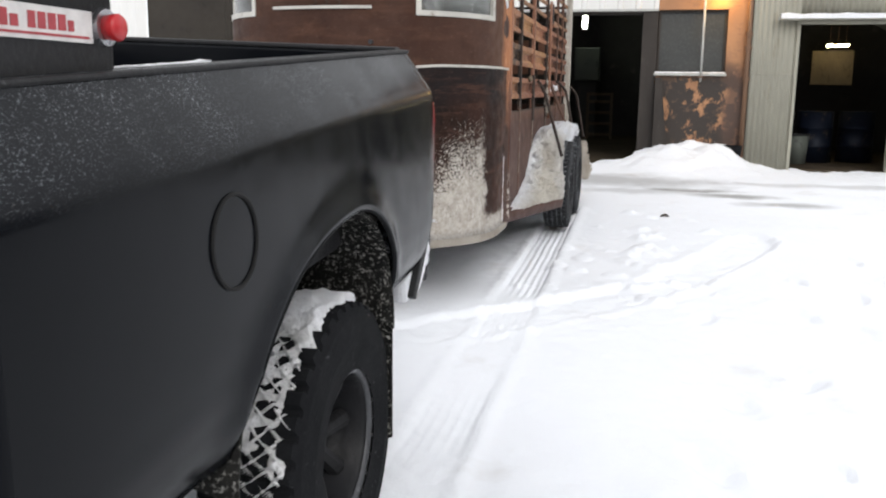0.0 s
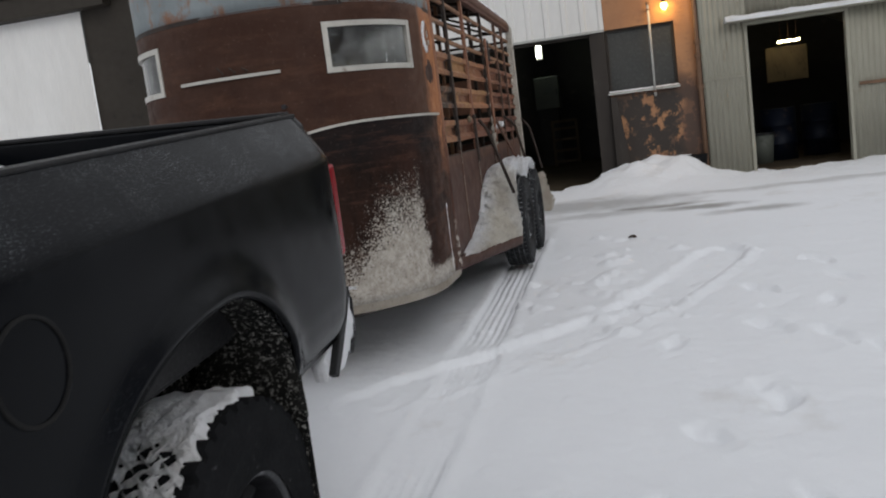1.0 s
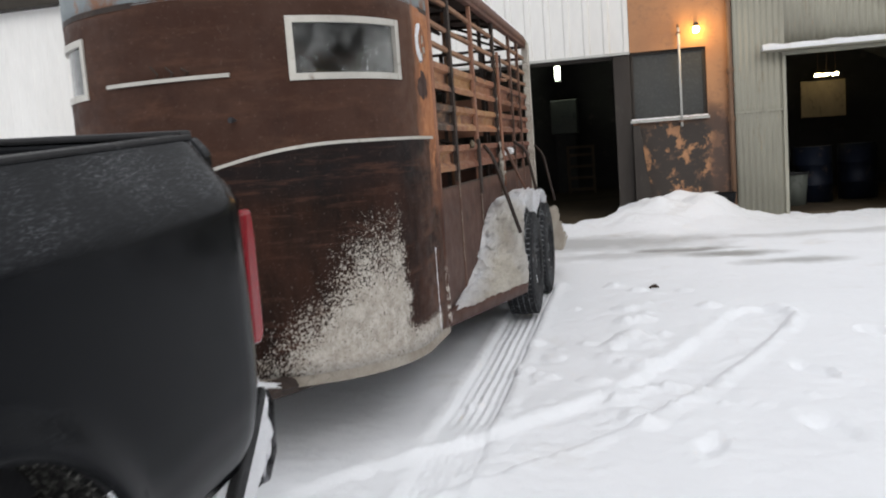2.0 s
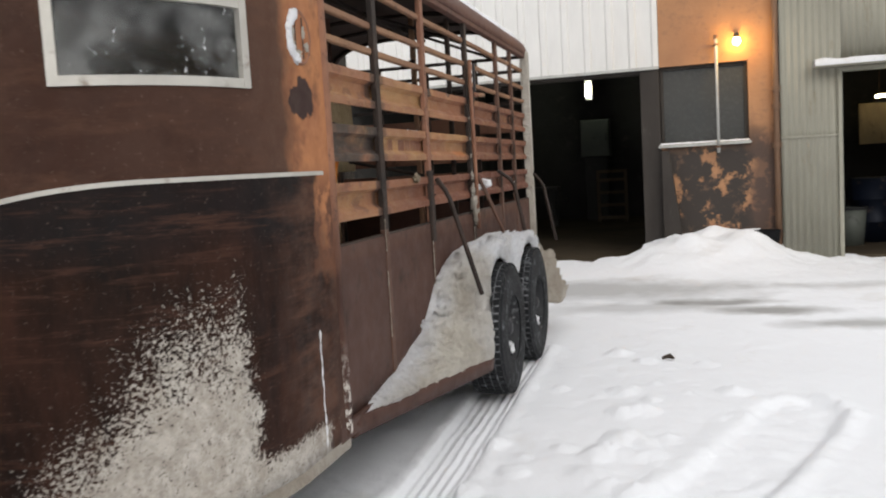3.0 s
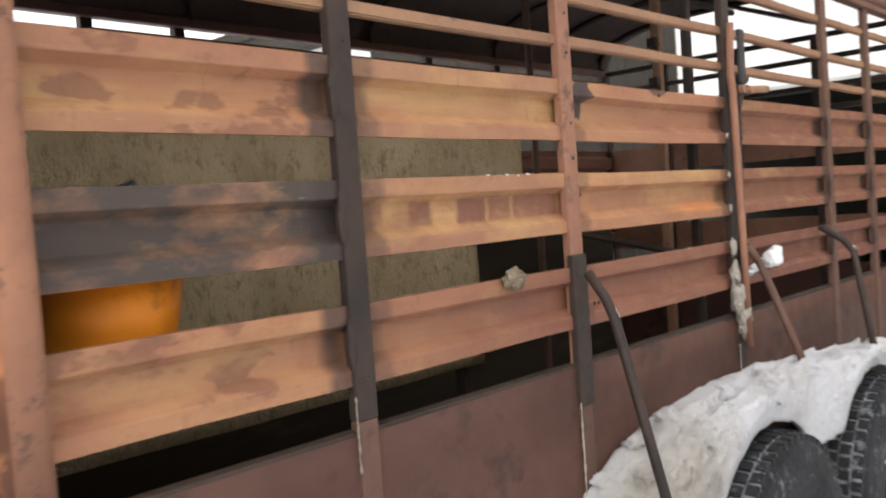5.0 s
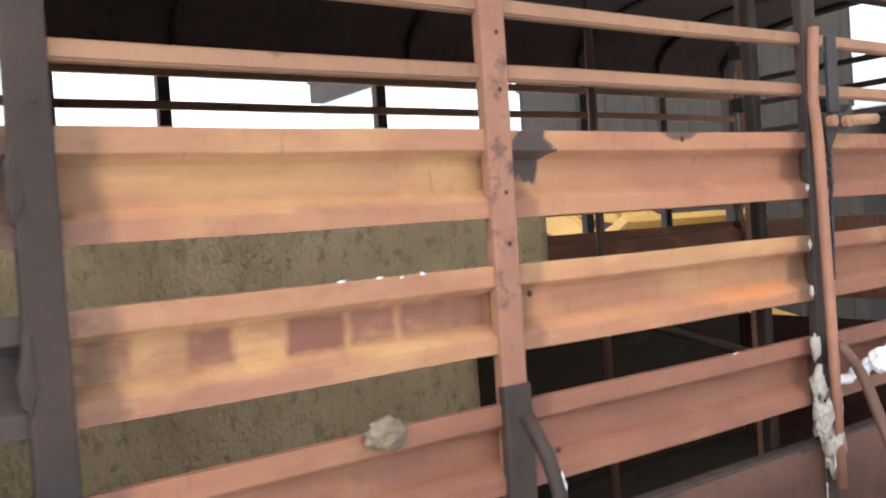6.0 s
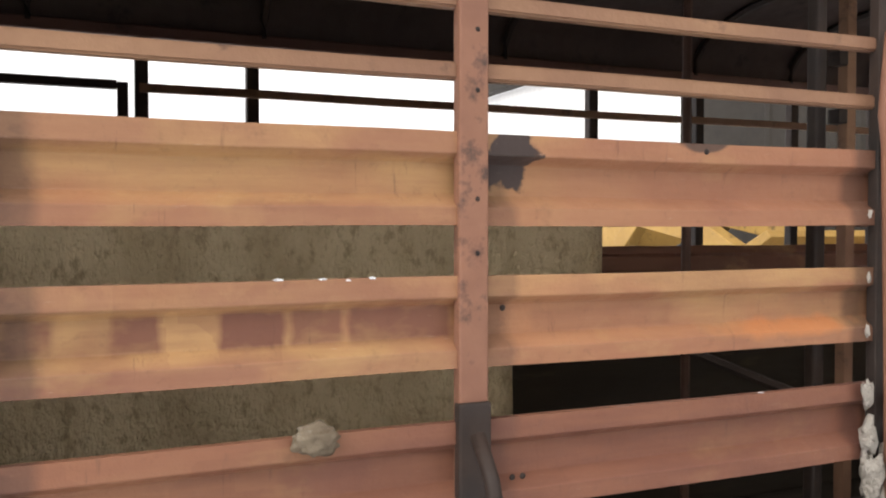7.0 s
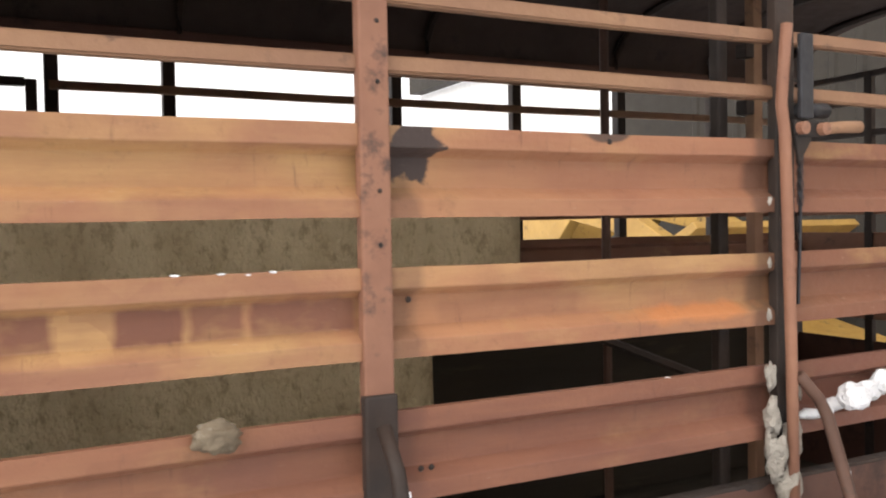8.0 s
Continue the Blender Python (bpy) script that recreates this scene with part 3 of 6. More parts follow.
def part(name, bm, material, parent=None, label="", smooth=False):
    """Links a bmesh, given in world coordinates, as one mesh under a thing or part."""
    me = bpy.data.meshes.new(name)
    if parent is not None:
        bmesh.ops.translate(bm, verts=bm.verts, vec=-base_of(parent))
    bm.normal_update()
    bm.to_mesh(me)
    bm.free()
    for p in me.polygons:
        p.use_smooth = smooth
    me.materials.append(material)
    ob = new(name, me)
    if parent is not None:
        ob.parent = parent
    if label:
        tagged(ob, label)
    return ob


def box(x0, x1, y0, y1, z0, z1, bevel=0.004, bm=None):
    made = bmesh.new()
    bmesh.ops.create_cube(made, size=1.0)
    for v in made.verts:
        v.co = Vector(((x0 + x1) / 2 + v.co.x * (x1 - x0), (y0 + y1) / 2 + v.co.y * (y1 - y0), (z0 + z1) / 2 + v.co.z * (z1 - z0)))
    if bevel:
        bmesh.ops.bevel(made, geom=made.edges[:], offset=min(bevel, 0.45 * min(x1 - x0, y1 - y0, z1 - z0)), segments=2, affect="EDGES", profile=0.5)
    return merge(bm, made) if bm is not None else made


def merge(bm, other):
    me = bpy.data.meshes.new("tmp")
    other.to_mesh(me)
    other.free()
    bm.from_mesh(me)
    bpy.data.meshes.remove(me)
    return bm


def tube(points, radius, sides=8, bm=None, cap=True):
    """A round bar along points; radius may be a list."""
    bm = bm or bmesh.new()
    pts = [Vector(p) for p in points]
    rings = []
    for i, p in enumerate(pts):
        way = (pts[min(i + 1, len(pts) - 1)] - pts[max(i - 1, 0)]).normalized()
        side = way.cross(Vector((0, 0, 1)) if abs(way.z) < 0.95 else Vector((1, 0, 0))).normalized()
        up = side.cross(way)
        r = radius[i] if isinstance(radius, (list, tuple)) else radius
        rings.append([bm.verts.new(p + r * (math.cos(a) * side + math.sin(a) * up)) for a in (2 * math.pi * k / sides for k in range(sides))])
    for a, b in zip(rings, rings[1:]):
        for k in range(sides):
            bm.faces.new((a[k], a[(k + 1) % sides], b[(k + 1) % sides], b[k]))
    if cap:
        bm.faces.new(rings[0][::-1])
        bm.faces.new(rings[-1])
    return bm


def grid(rows, bm=None, closed=False):
    """Quads over a table of points."""
    bm = bm or bmesh.new()
    table = [[bm.verts.new(p) for p in row] for row in rows]
    for a, b in zip(table, table[1:]):
        m = len(a)
        for k in range(m if closed else m - 1):
            bm.faces.new((a[k], a[(k + 1) % m], b[(k + 1) % m], b[k]))
    return bm


def thick(bm, depth):
    """Gives a sheet thickness, against its normals."""
    bm.normal_update()
    bmesh.ops.solidify(bm, geom=bm.faces[:], thickness=depth)
    return bm


def prism(outline, axis, lo, hi, bevel=0.0):
    """A flat outline in the plane across an axis, drawn out from lo to hi."""
    bm = bmesh.new()

    def at(p, d):
        return {"x": (d, p[0], p[1]), "y": (p[0], d, p[1]), "z": (p[0], p[1], d)}[axis]
    a = [bm.verts.new(at(p, lo)) for p in outline]
    b = [bm.verts.new(at(p, hi)) for p in outline]
    bm.faces.new(a)
    bm.faces.new(b[::-1])
    for k in range(len(a)):
        bm.faces.new((a[k], b[k], b[(k + 1) % len(a)], a[(k + 1) % len(a)]))
    bmesh.ops.recalc_face_normals(bm, faces=bm.faces[:])
    if bevel:
        bmesh.ops.bevel(bm, geom=bm.edges[:], offset=bevel, segments=2, affect="EDGES", profile=0.5)
    return bm


def lathe(profile, centre, sides=48, axis="x", bm=None):
    """Turns (along, radius) pairs round an axis through centre."""
    rows = []
    for k in range(sides):
        a = 2 * math.pi * k / sides
        c, s = math.cos(a), math.sin(a)
        row = []
        for d, r in profile:
            o = {"x": (d, r * c, r * s), "y": (r * c, d, r * s), "z": (r * c, r * s, d)}[axis]
            row.append(Vector(centre) + Vector(o))
        rows.append(row)
    rows.append(rows[0])
    bm = grid(rows, bm)
    bmesh.ops.remove_doubles(bm, verts=bm.verts, dist=0.0004)
    bmesh.ops.recalc_face_normals(bm, faces=bm.faces[:])
    return bm


def lump(at, size, seed, rug=0.35, sub=3):
    """An uneven clot of snow or mud."""
    bm = bmesh.new()
    bmesh.ops.create_icosphere(bm, subdivisions=sub, radius=1.0)
    off = Vector((seed * 3.7, seed * 1.3, seed * 5.1))
    for v in bm.verts:
        k = 1 + rug * (noise.noise(v.co * 1.6 + off) + 0.5 * noise.noise(v.co * 4 + off))
        v.co = Vector(at) + Vector((v.co.x * size[0], v.co.y * size[1], v.co.z * size[2])) * k
    return bm


def sstep(a, b, x):
    t = max(0.0, min(1.0, (x - a) / (b - a)))
    return t * t * (3 - 2 * t)


# ---- the ground ----
def slope(y):
    """The yard rises gently towards the building."""
    return 0.033 * (max(-6.0, min(14.0, y)) - 8.6)


def track_curve(t):
    """The loop that a wheel pressed into the yard."""
    pts = [(-1.3, 4.6), (-0.95, 4.9), (-0.56, 5.25), (-0.2, 5.65), (0.12, 6.1), (0.5, 6.8), (0.75, 7.35), (0.9, 7.8)]
    k = min(int(t), len(pts) - 2)
    f = t - k
    return Vector(((1 - f) * pts[k][0] + f * pts[k + 1][0], (1 - f) * pts[k][1] + f * pts[k + 1][1]))


LOOP = [track_curve(i * 0.1) for i in range(70)]
rng = random.Random(4)
PRINTS = [(rng.uniform(0.2, 3.5), rng.uniform(1.5, 7.5), rng.uniform(-0.6, 0.6), rng.uniform(0.6, 1.1)) for _ in range(26)]
PRINTS += [(0.91, 5.52, 0.4, 1.2), (1.35, 5.0, 0.5, 1.2), (0.75, 4.4, 0.2, 1.0), (1.6, 4.2, 0.6, 1.2), (1.0, 6.4, 0.5, 1.0), (1.6, 6.6, 0.4, 1.0)]
CHUNKS = [(rng.gauss(-0.1, 0.28), rng.gauss(7.0, 0.9), rng.uniform(0.03, 0.075)) for _ in range(46)]
CHUNKS += [(rng.gauss(0.1, 0.5), rng.gauss(6.2, 0.8), rng.uniform(0.012, 0.03)) for _ in range(90)]
CHUNKS += [(rng.uniform(-1.5, 3.0), rng.uniform(2.0, 9.0), rng.uniform(0.010, 0.026)) for _ in range(60)]


def ground_height(x, y):
    if 13.76 < y < 24 and -27 < x < 6.4:
        return -0.25
    if x < -9 or x > 9 or y < -5 or y > 16:
        return slope(y)
    p = Vector((x, y, 0))
    h = 0.022 * noise.noise(p * 0.7) + 0.012 * noise.noise(p * 2.3) + 0.006 * noise.noise(p * 6.0) + 0.005 * noise.noise(p * 15.0) + 0.0035 * abs(noise.noise(p * 31.0))
    # trodden and driven strip beside the vehicles, with tread lines
    wheel = abs(x + 0.84)
    if y < 9.2 and wheel < 0.26:
        k = (1 - sstep(0.11, 0.15, wheel)) * sstep(-1, 0.5, y) * (1.0 if y > 5.9 else max(0.0, 0.12 + 0.9 * noise.noise(p * 1.3 + Vector((5, 0, 0)))) + 0.7 * sstep(5.2, 5.9, y))
        h += -0.03 * k + (0.006 if y > 5.6 else 0.004) * k * math.cos((x + 0.84) * 2 * math.pi / 0.05) + 0.012 * math.exp(-((wheel - 0.18) / 0.04) ** 2)
    # the loop
    if -1.7 < x < 1.7 and 3.9 < y < 8.9:
        d, near = min(((Vector((x, y)) - q).length, k) for k, q in enumerate(LOOP))
        way = LOOP[min(near + 1, len(LOOP) - 1)] - LOOP[max(near - 1, 0)]
        off = Vector((x, y)) - LOOP[near]
        outer = 1.0 if way.x * off.y - way.y * off.x < 0 else 0.2
        if d < 0.5:
            s = 0.7 * noise.noise(p * 3.0)
            h += -0.04 * (1 - sstep(0.16, 0.24, d)) + 0.024 * math.exp(-((d - 0.27) / 0.045) ** 2) * outer * (0.75 + 0.5 * s + 0.7 * noise.noise(p * 11)) * (0.35 + 0.65 * sstep(4.9, 6.4, y)) + 0.012 * noise.noise(p * 9) * (1 - sstep(0.2, 0.4, d)) + 0.014 * abs(noise.noise(p * 24)) * (1 - sstep(0.2, 0.36, d))
    for a, b, turn, size in PRINTS:
        if abs(x - a) < 0.35 and abs(y - b) < 0.35:
            u = (x - a) * math.cos(turn) + (y - b) * math.sin(turn)
            v = -(x - a) * math.sin(turn) + (y - b) * math.cos(turn)
            r = math.hypot(u / 0.07, v / 0.16) / size
            h += (-0.028 * math.exp(-r ** 4) + 0.006 * math.exp(-((r - 1.4) / 0.35) ** 2)) * (1 + 1.2 * noise.noise(p * 8)) + 0.008 * math.exp(-r * r / 3) * noise.noise(p * 17)
    for a, b, r in CHUNKS:
        if abs(x - a) < 0.15 and abs(y - b) < 0.15:
            d = math.hypot(x - a, y - b) / r
            if d < 1.6:
                h += 0.55 * r * max(0.0, 1 - d * d / 2.2) * (0.8 + 0.6 * noise.noise(p * 22))
    # ploughed bank along the building
    if y > 11.2:
        edge = 12.5 + 0.35 * noise.noise(Vector((x * 0.8, 3.1, 0)))
        run = sstep(edge - 0.5, 13.5, y)
        w = 1.05 if x < 0.75 else 0.62
        tall = 0.31 * math.exp(-(abs(x - 0.75) / w) ** 4) * (1 + 0.35 * noise.noise(Vector((x * 2.2, 8.0, y)))) - 0.06 * sstep(1.6, 2.2, x) + 0.08 * math.exp(-((x - 4.2) / 0.6) ** 2)
        h += run * tall * (1 + 0.3 * noise.noise(p * 2.4)) + 0.05 * run * noise.noise(p * 4) * sstep(-2, -0.4, x) + 0.015 * run * noise.noise(p * 13)
        if x < -0.25:
            h -= 0.25 * sstep(13.58, 13.7, y)
    # shallow scrape where the snow was cleared
    if 9.6 < y < 12.5:
        h -= 0.02 * math.exp(-((y - 11.0) / 0.5) ** 2)
    fade = sstep(-9, -6, x) * (1 - sstep(6, 9, x)) * sstep(-5, -3, y)
    return h * fade + slope(y)


def steps(lo, hi, step, far):
    inner = list(np.arange(lo, hi, step))
    out, d = [], step
    v = hi
    while v < far:
        out.append(v)
        d *= 1.35
        v += d
    out.append(far)
    low, d, v = [], step, lo
    while v > -far:
        d *= 1.35
        v -= d
        low.append(max(v, -far))
    return low[::-1] + inner + out


GX = sorted(steps(-1.7, 3.2, 0.021, 600) + list(np.arange(-0.992, -0.66, 0.0101)))
GY = steps(0.8, 13.75, 0.024, 600)
verts = [(x, y, ground_height(x, y)) for y in GY for x in GX]
wide = len(GX)
faces = [(j * wide + i, j * wide + i + 1, (j + 1) * wide + i + 1, (j + 1) * wide + i) for j in range(len(GY) - 1) for i in range(wide - 1)]
me = bpy.data.meshes.new("ground")
me.from_pydata(verts, [], faces)
me.shade_smooth()
me.materials.append(SNOW)
tagged(new("ground", me), "snow-covered yard with tyre tracks and footprints", "snow", kind="structure")

twig = thing("twig", (0.17, 8.81, 0.01), "small dark twig lying on the snow", "twig")
part("stem", tube([(0.13, 8.80, 0.02), (0.165, 8.815, 0.03), (0.21, 8.80, 0.02)], [0.010, 0.016, 0.007], 6), BARK, twig)
part("side_shoot", tube([(0.165, 8.815, 0.03), (0.18, 8.835, 0.04), (0.20, 8.84, 0.025)], [0.006, 0.006, 0.003], 6), BARK, twig)


# ---- the workshop building ----
FACE = 13.75


def ribbed(x0, x1, z0, top, y, pitch, depth, kind="box", hole=None):
    """Vertical ribbed cladding facing the yard; top may be a function of x; hole is (x0, x1, z0, z1)."""
    cuts = []
    x = x0
    wave = [(0, 0), (0.62, 0), (0.7, 1), (0.92, 1), (1.0, 0)] if kind == "box" else [(k / 8, 0.5 - 0.5 * math.cos(2 * math.pi * k / 8)) for k in range(9)]
    while x < x1 - 1e-6:
        for f, d in wave[:-1]:
            if x + f * pitch < x1:
                cuts.append((x + f * pitch, d))
        x += pitch
    cuts.append((x1, 0))
    if hole:
        cuts = [c for c in cuts if min(abs(c[0] - hole[0]), abs(c[0] - hole[1])) > 0.004] + [(hole[0], 0.5), (hole[1], 0.5)]
        cuts.sort()
    bm = bmesh.new()
    for (xa, da), (xb, db) in zip(cuts, cuts[1:]):
        ta, tb = (top(xa), top(xb)) if callable(top) else (top, top)
        bands = [(z0, z0, ta, tb)]
        if hole and hole[0] <= (xa + xb) / 2 <= hole[1]:
            bands = [(hole[3], hole[3], ta, tb)] + ([(z0, z0, hole[2], hole[2])] if hole[2] > z0 else [])
        for la, lb, ha, hb in bands:
            q = [bm.verts.new(p) for p in ((xa, y - da * depth, la), (xb, y - db * depth, lb), (xb, y - db * depth, hb), (xa, y - da * depth, ha))]
            bm.faces.new(q)
    bmesh.ops.remove_doubles(bm, verts=bm.verts, dist=0.0005)
    return thick(bm, 0.003)


def setting(name, bm, material, label, smooth=False):
    return tagged(part(name, bm, material, None, "", smooth), label, "wall", kind="structure")


setting("wall_white_upper", ribbed(-4.0, 0.03, 2.47, 4.4, FACE - 0.02, 0.27, 0.03), WHITE, "white ribbed steel cladding above the open workshop bay")
part("drip_flashing", box(-4.0, 0.03, FACE - 0.07, FACE - 0.02, 2.44, 2.475, 0.004), PIPE, bpy.data.objects["wall_white_upper"], "pale metal drip flashing")
setting("wall_white_far", ribbed(-14.2, -8.6, 0.0, 4.05, FACE - 0.02, 0.16, 0.006), WHITE, "white ribbed steel wall of the long building")
setting("wall_fascia", box(-14.2, -8.0, FACE - 0.25, FACE, 4.06, 4.45, 0.01), GREYWALL, "dark roof fascia along the long building")
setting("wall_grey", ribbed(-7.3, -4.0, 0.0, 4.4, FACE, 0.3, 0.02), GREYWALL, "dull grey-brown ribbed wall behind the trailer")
# flat dark panel stands in for the shade inside an opening
setting("wall_unlit_panel", box(-8.6, -7.3, FACE + 0.03, FACE + 0.13, -0.3, 4.4, 0.0), GREYWALL, "dark panel standing in for the shade of an unlit opening")
setting("wall_bay_side", box(-4.15, -4.0, FACE + 0.02, FACE + 8.2, 0, 4.4, 0.01), DARKWALL, "dark side wall of the workshop bay")
setting("wall_bay_right", box(0.03, 0.18, FACE + 0.22, FACE + 8.2, 0, 4.4, 0.01), DARKWALL, "dark inner wall of the workshop bay")
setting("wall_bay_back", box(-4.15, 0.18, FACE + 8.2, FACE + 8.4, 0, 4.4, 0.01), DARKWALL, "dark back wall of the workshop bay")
setting("door_jamb", box(-0.2, 0.03, FACE - 0.04, FACE + 0.25, 0, 2.44, 0.012), JAMB, "dark timber jamb of the open bay")
setting("bay_header", box(-4.0, -0.2, FACE + 0.0, FACE + 0.2, 2.40, 2.46, 0.01), JAMB, "dark timber header over the bay")
tagged(part("bay_floor", box(-4.0, 0.03, FACE - 0.1, FACE + 8.2, -0.02, 0.15, 0.01), CONCRETE), "muddy concrete floor of the workshop bay", "floor", kind="structure")
tagged(part("ceiling", box(-14.2, 1.4, FACE - 0.3, FACE + 9, 4.4, 4.6, 0.02), GREYWALL), "flat roof deck of the workshop", "roof", kind="structure")

# unseen dark wall, added so that the truck side reflects a dark band
setting("wall_unseen_reflected", ribbed(-34.0, 15.0, -1.2, 3.6, 0.0, 0.3, 0.02), GREYWALL, "unseen dark ribbed wall added for the truck paint to reflect")
reflected_wall = bpy.data.objects["wall_unseen_reflected"]
reflected_wall.rotation_euler = (0, 0, -math.pi / 2)
reflected_wall.location = (9.0, -21.0, 0.0)

# orange rendered pier with a window
pier = bmesh.new()
for x0, x1, z0, z1 in ((0.034, 1.37, 0.0, 1.5), (0.034, 1.37, 2.46, 4.4), (1.04, 1.37, 1.5, 2.46)):
    box(x0, x1, FACE - 0.03, FACE + 0.2, z0, z1, 0.0, pier)
bmesh.ops.remove_doubles(pier, verts=pier.verts, dist=0.0005)
setting("wall_orange", pier, RENDER, "orange rendered wall with black flaking paint below the window")
setting("wall_plinth", prism([(0.03, 0.0), (0.30, 0.0), (0.12, 1.46), (0.03, 1.46)], "y", FACE - 0.16, FACE - 0.032, 0.01), JAMB, "dark leaning board at the foot of the wall")
window = thing("window", (0.53, FACE, 1.5), "dark workshop window with a snowy sill", "window", kind="structure")
part("pane", box(0.06, 1.03, FACE + 0.06, FACE + 0.066, 1.53, 2.45, 0.0), SHOPGLASS, window)
frame_bm = bmesh.new()
for b in ((0.036, 0.07, 1.5, 2.46), (1.0, 1.038, 1.5, 2.46), (0.07, 1.0, 2.42, 2.46), (0.07, 1.0, 1.5, 1.53)):
    box(b[0], b[1], FACE + 0.02, FACE + 0.1, b[2], b[3], 0.004, frame_bm)
part("window_frame", frame_bm, JAMB, window)
part("window_sill", box(0.0, 1.06, FACE - 0.09, FACE - 0.034, 1.49, 1.525, 0.006), PIPE, window, "narrow sill with snow on it")
sill_snow = [[(0.02 + 0.02 * i, FACE - 0.088 + 0.05 * j / 4, 1.528 + 0.02 * math.sin(math.pi * j / 4) * (1 + 0.5 * noise.noise(Vector((i * 0.4, j, 2))))) for j in range(5)] for i in range(52)]
part("sill_snow", grid(sill_snow), CLEAN, window, "thin ridge of snow", True)
setting("room_behind_window", box(0.2, 1.3, FACE + 1.2, FACE + 1.25, 0.0, 3.0), DARKWALL, "dark store room wall behind the window")

pipe = thing("conduit_pipe", (0.69, FACE, 1.4), "thin grey conduit pipe fixed up the orange wall", "pipe")
part("pipe", tube([(0.69, FACE - 0.12, 1.40), (0.69, FACE - 0.12, 2.0), (0.69, FACE - 0.12, 2.74)], 0.017, 8), PIPE, pipe, "", True)
for z in (1.47, 2.66):
    part("clip", box(0.66, 0.72, FACE - 0.14, FACE - 0.03, z - 0.012, z + 0.012, 0.003), DRAIN, pipe)
part("cap", lathe([(-0.01, 0.0), (-0.01, 0.026), (0.03, 0.026), (0.035, 0.0)], (0.69, FACE - 0.12, 2.74), 12, "z"), DRAIN, pipe)

lamp = thing("wall_lamp", (0.92, FACE, 2.7), "bare warm bulb lamp on the orange wall, lit", "lamp")
part("bracket", box(0.9, 0.94, FACE - 0.12, FACE - 0.03, 2.74, 2.77, 0.004), DRAIN, lamp)
part("holder", lathe([(0.0, 0.0), (0.0, 0.03), (0.05, 0.028), (0.06, 0.0)], (0.92, FACE - 0.13, 2.72), 14, "z"), PLASTIC, lamp)
part("bulb", lump((0.92, FACE - 0.13, 2.68), (0.045, 0.045, 0.055), 1, 0.02, 2), WARMBULB, lamp, "glowing warm bulb", True)
bulb_light = new("lamp_light", bpy.data.lights.new("lamp_light", "POINT"))
bulb_light.data.energy, bulb_light.data.color, bulb_light.data.shadow_soft_size = 6.5, (1.0, 0.6, 0.2), 0.06
bulb_light.location = (0.92, FACE - 0.3, 2.66)

down = thing("downpipe", (1.36, FACE, 0.2), "rusty brown downpipe in the corner of the wall", "pipe")
part("pipe", tube([(1.34, FACE - 0.1, 0.15), (1.34, FACE - 0.1, 1.6), (1.34, FACE - 0.1, 4.3)], 0.035, 10), DRAIN, down, "", True)
for z in (1.45, 1.9, 2.1):
    part("collar", lathe([(-0.03, 0.036), (-0.03, 0.05), (0.03, 0.05), (0.03, 0.036)], (1.34, FACE - 0.1, z), 14, "z"), DRAIN, down)
tagged(part("rubber_bucket", lathe([(0.0, 0.0), (0.0, 0.12), (0.2, 0.15), (0.2, 0.14), (0.03, 0.11), (0.03, 0.0)], (1.2, FACE - 0.25, 0.27), 20, "z"), RUBBER, None, "", True), "dark rubber bucket half buried in the snow bank", "bucket")


# beige lean-to
def shed_top(x):
    return 3.93 - 0.5 * (x - 1.38)


setting("wall_shed", ribbed(1.385, 6.2, 0.0, shed_top, FACE - 0.08, 0.076, 0.018, "wave", (2.04, 3.37, 0.0, 2.24)), BEIGE, "olive-beige corrugated steel shed front with a doorway", True)
setting("wall_shed_side", box(6.2, 6.3, FACE - 0.08, FACE + 5, 0, 1.6, 0.01), BEIGE, "corrugated end of the shed")
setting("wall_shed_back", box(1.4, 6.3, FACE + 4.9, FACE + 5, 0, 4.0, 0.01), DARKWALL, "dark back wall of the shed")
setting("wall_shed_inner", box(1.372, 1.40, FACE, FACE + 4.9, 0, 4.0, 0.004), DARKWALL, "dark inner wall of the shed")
roof = bmesh.new()
grid([[(1.2, FACE - 0.35, shed_top(1.2) + 0.03), (1.2, FACE + 5, shed_top(1.2) + 0.03)], [(6.5, FACE - 0.35, shed_top(6.5) + 0.03), (6.5, FACE + 5, shed_top(6.5) + 0.03)]], roof)
tagged(part("shed_roof", thick(roof, 0.05), BEIGE), "sloping corrugated shed roof", "roof", kind="structure")
sn = [[(1.2 + 0.1 * i, FACE - 0.37 + 0.3 * j, shed_top(1.2 + 0.1 * i) + 0.05 + 0.1 * (1 - (2 * j / 17 - 1) ** 6) * (1 + 0.3 * noise.noise(Vector((i * 0.2, j * 0.4, 0))))) for j in range(18)] for i in range(54)]
tagged(part("roof_snow", grid(sn), CLEAN, None, "", True), "snow lying on the shed roof", "snow", kind="structure")
setting("joint_strip", box(1.39, 2.03, FACE - 0.112, FACE - 0.1, 1.515, 1.535, 0.002), BEIGE, "overlap joint between corrugated sheets")
for x0, x1, z0, z1 in ((2.0, 2.045, 0.0, 2.25), (3.365, 3.41, 0.0, 2.25), (2.0, 3.41, 2.235, 2.28)):
    setting("door_trim", box(x0, x1, FACE - 0.115, FACE + 0.02, z0, z1, 0.005), BEIGE, "folded metal trim round the doorway")
setting("ledge", box(1.75, 4.3, FACE - 0.30, FACE - 0.1, 2.285, 2.30, 0.003), BEIGE, "narrow metal ledge over the doorway")
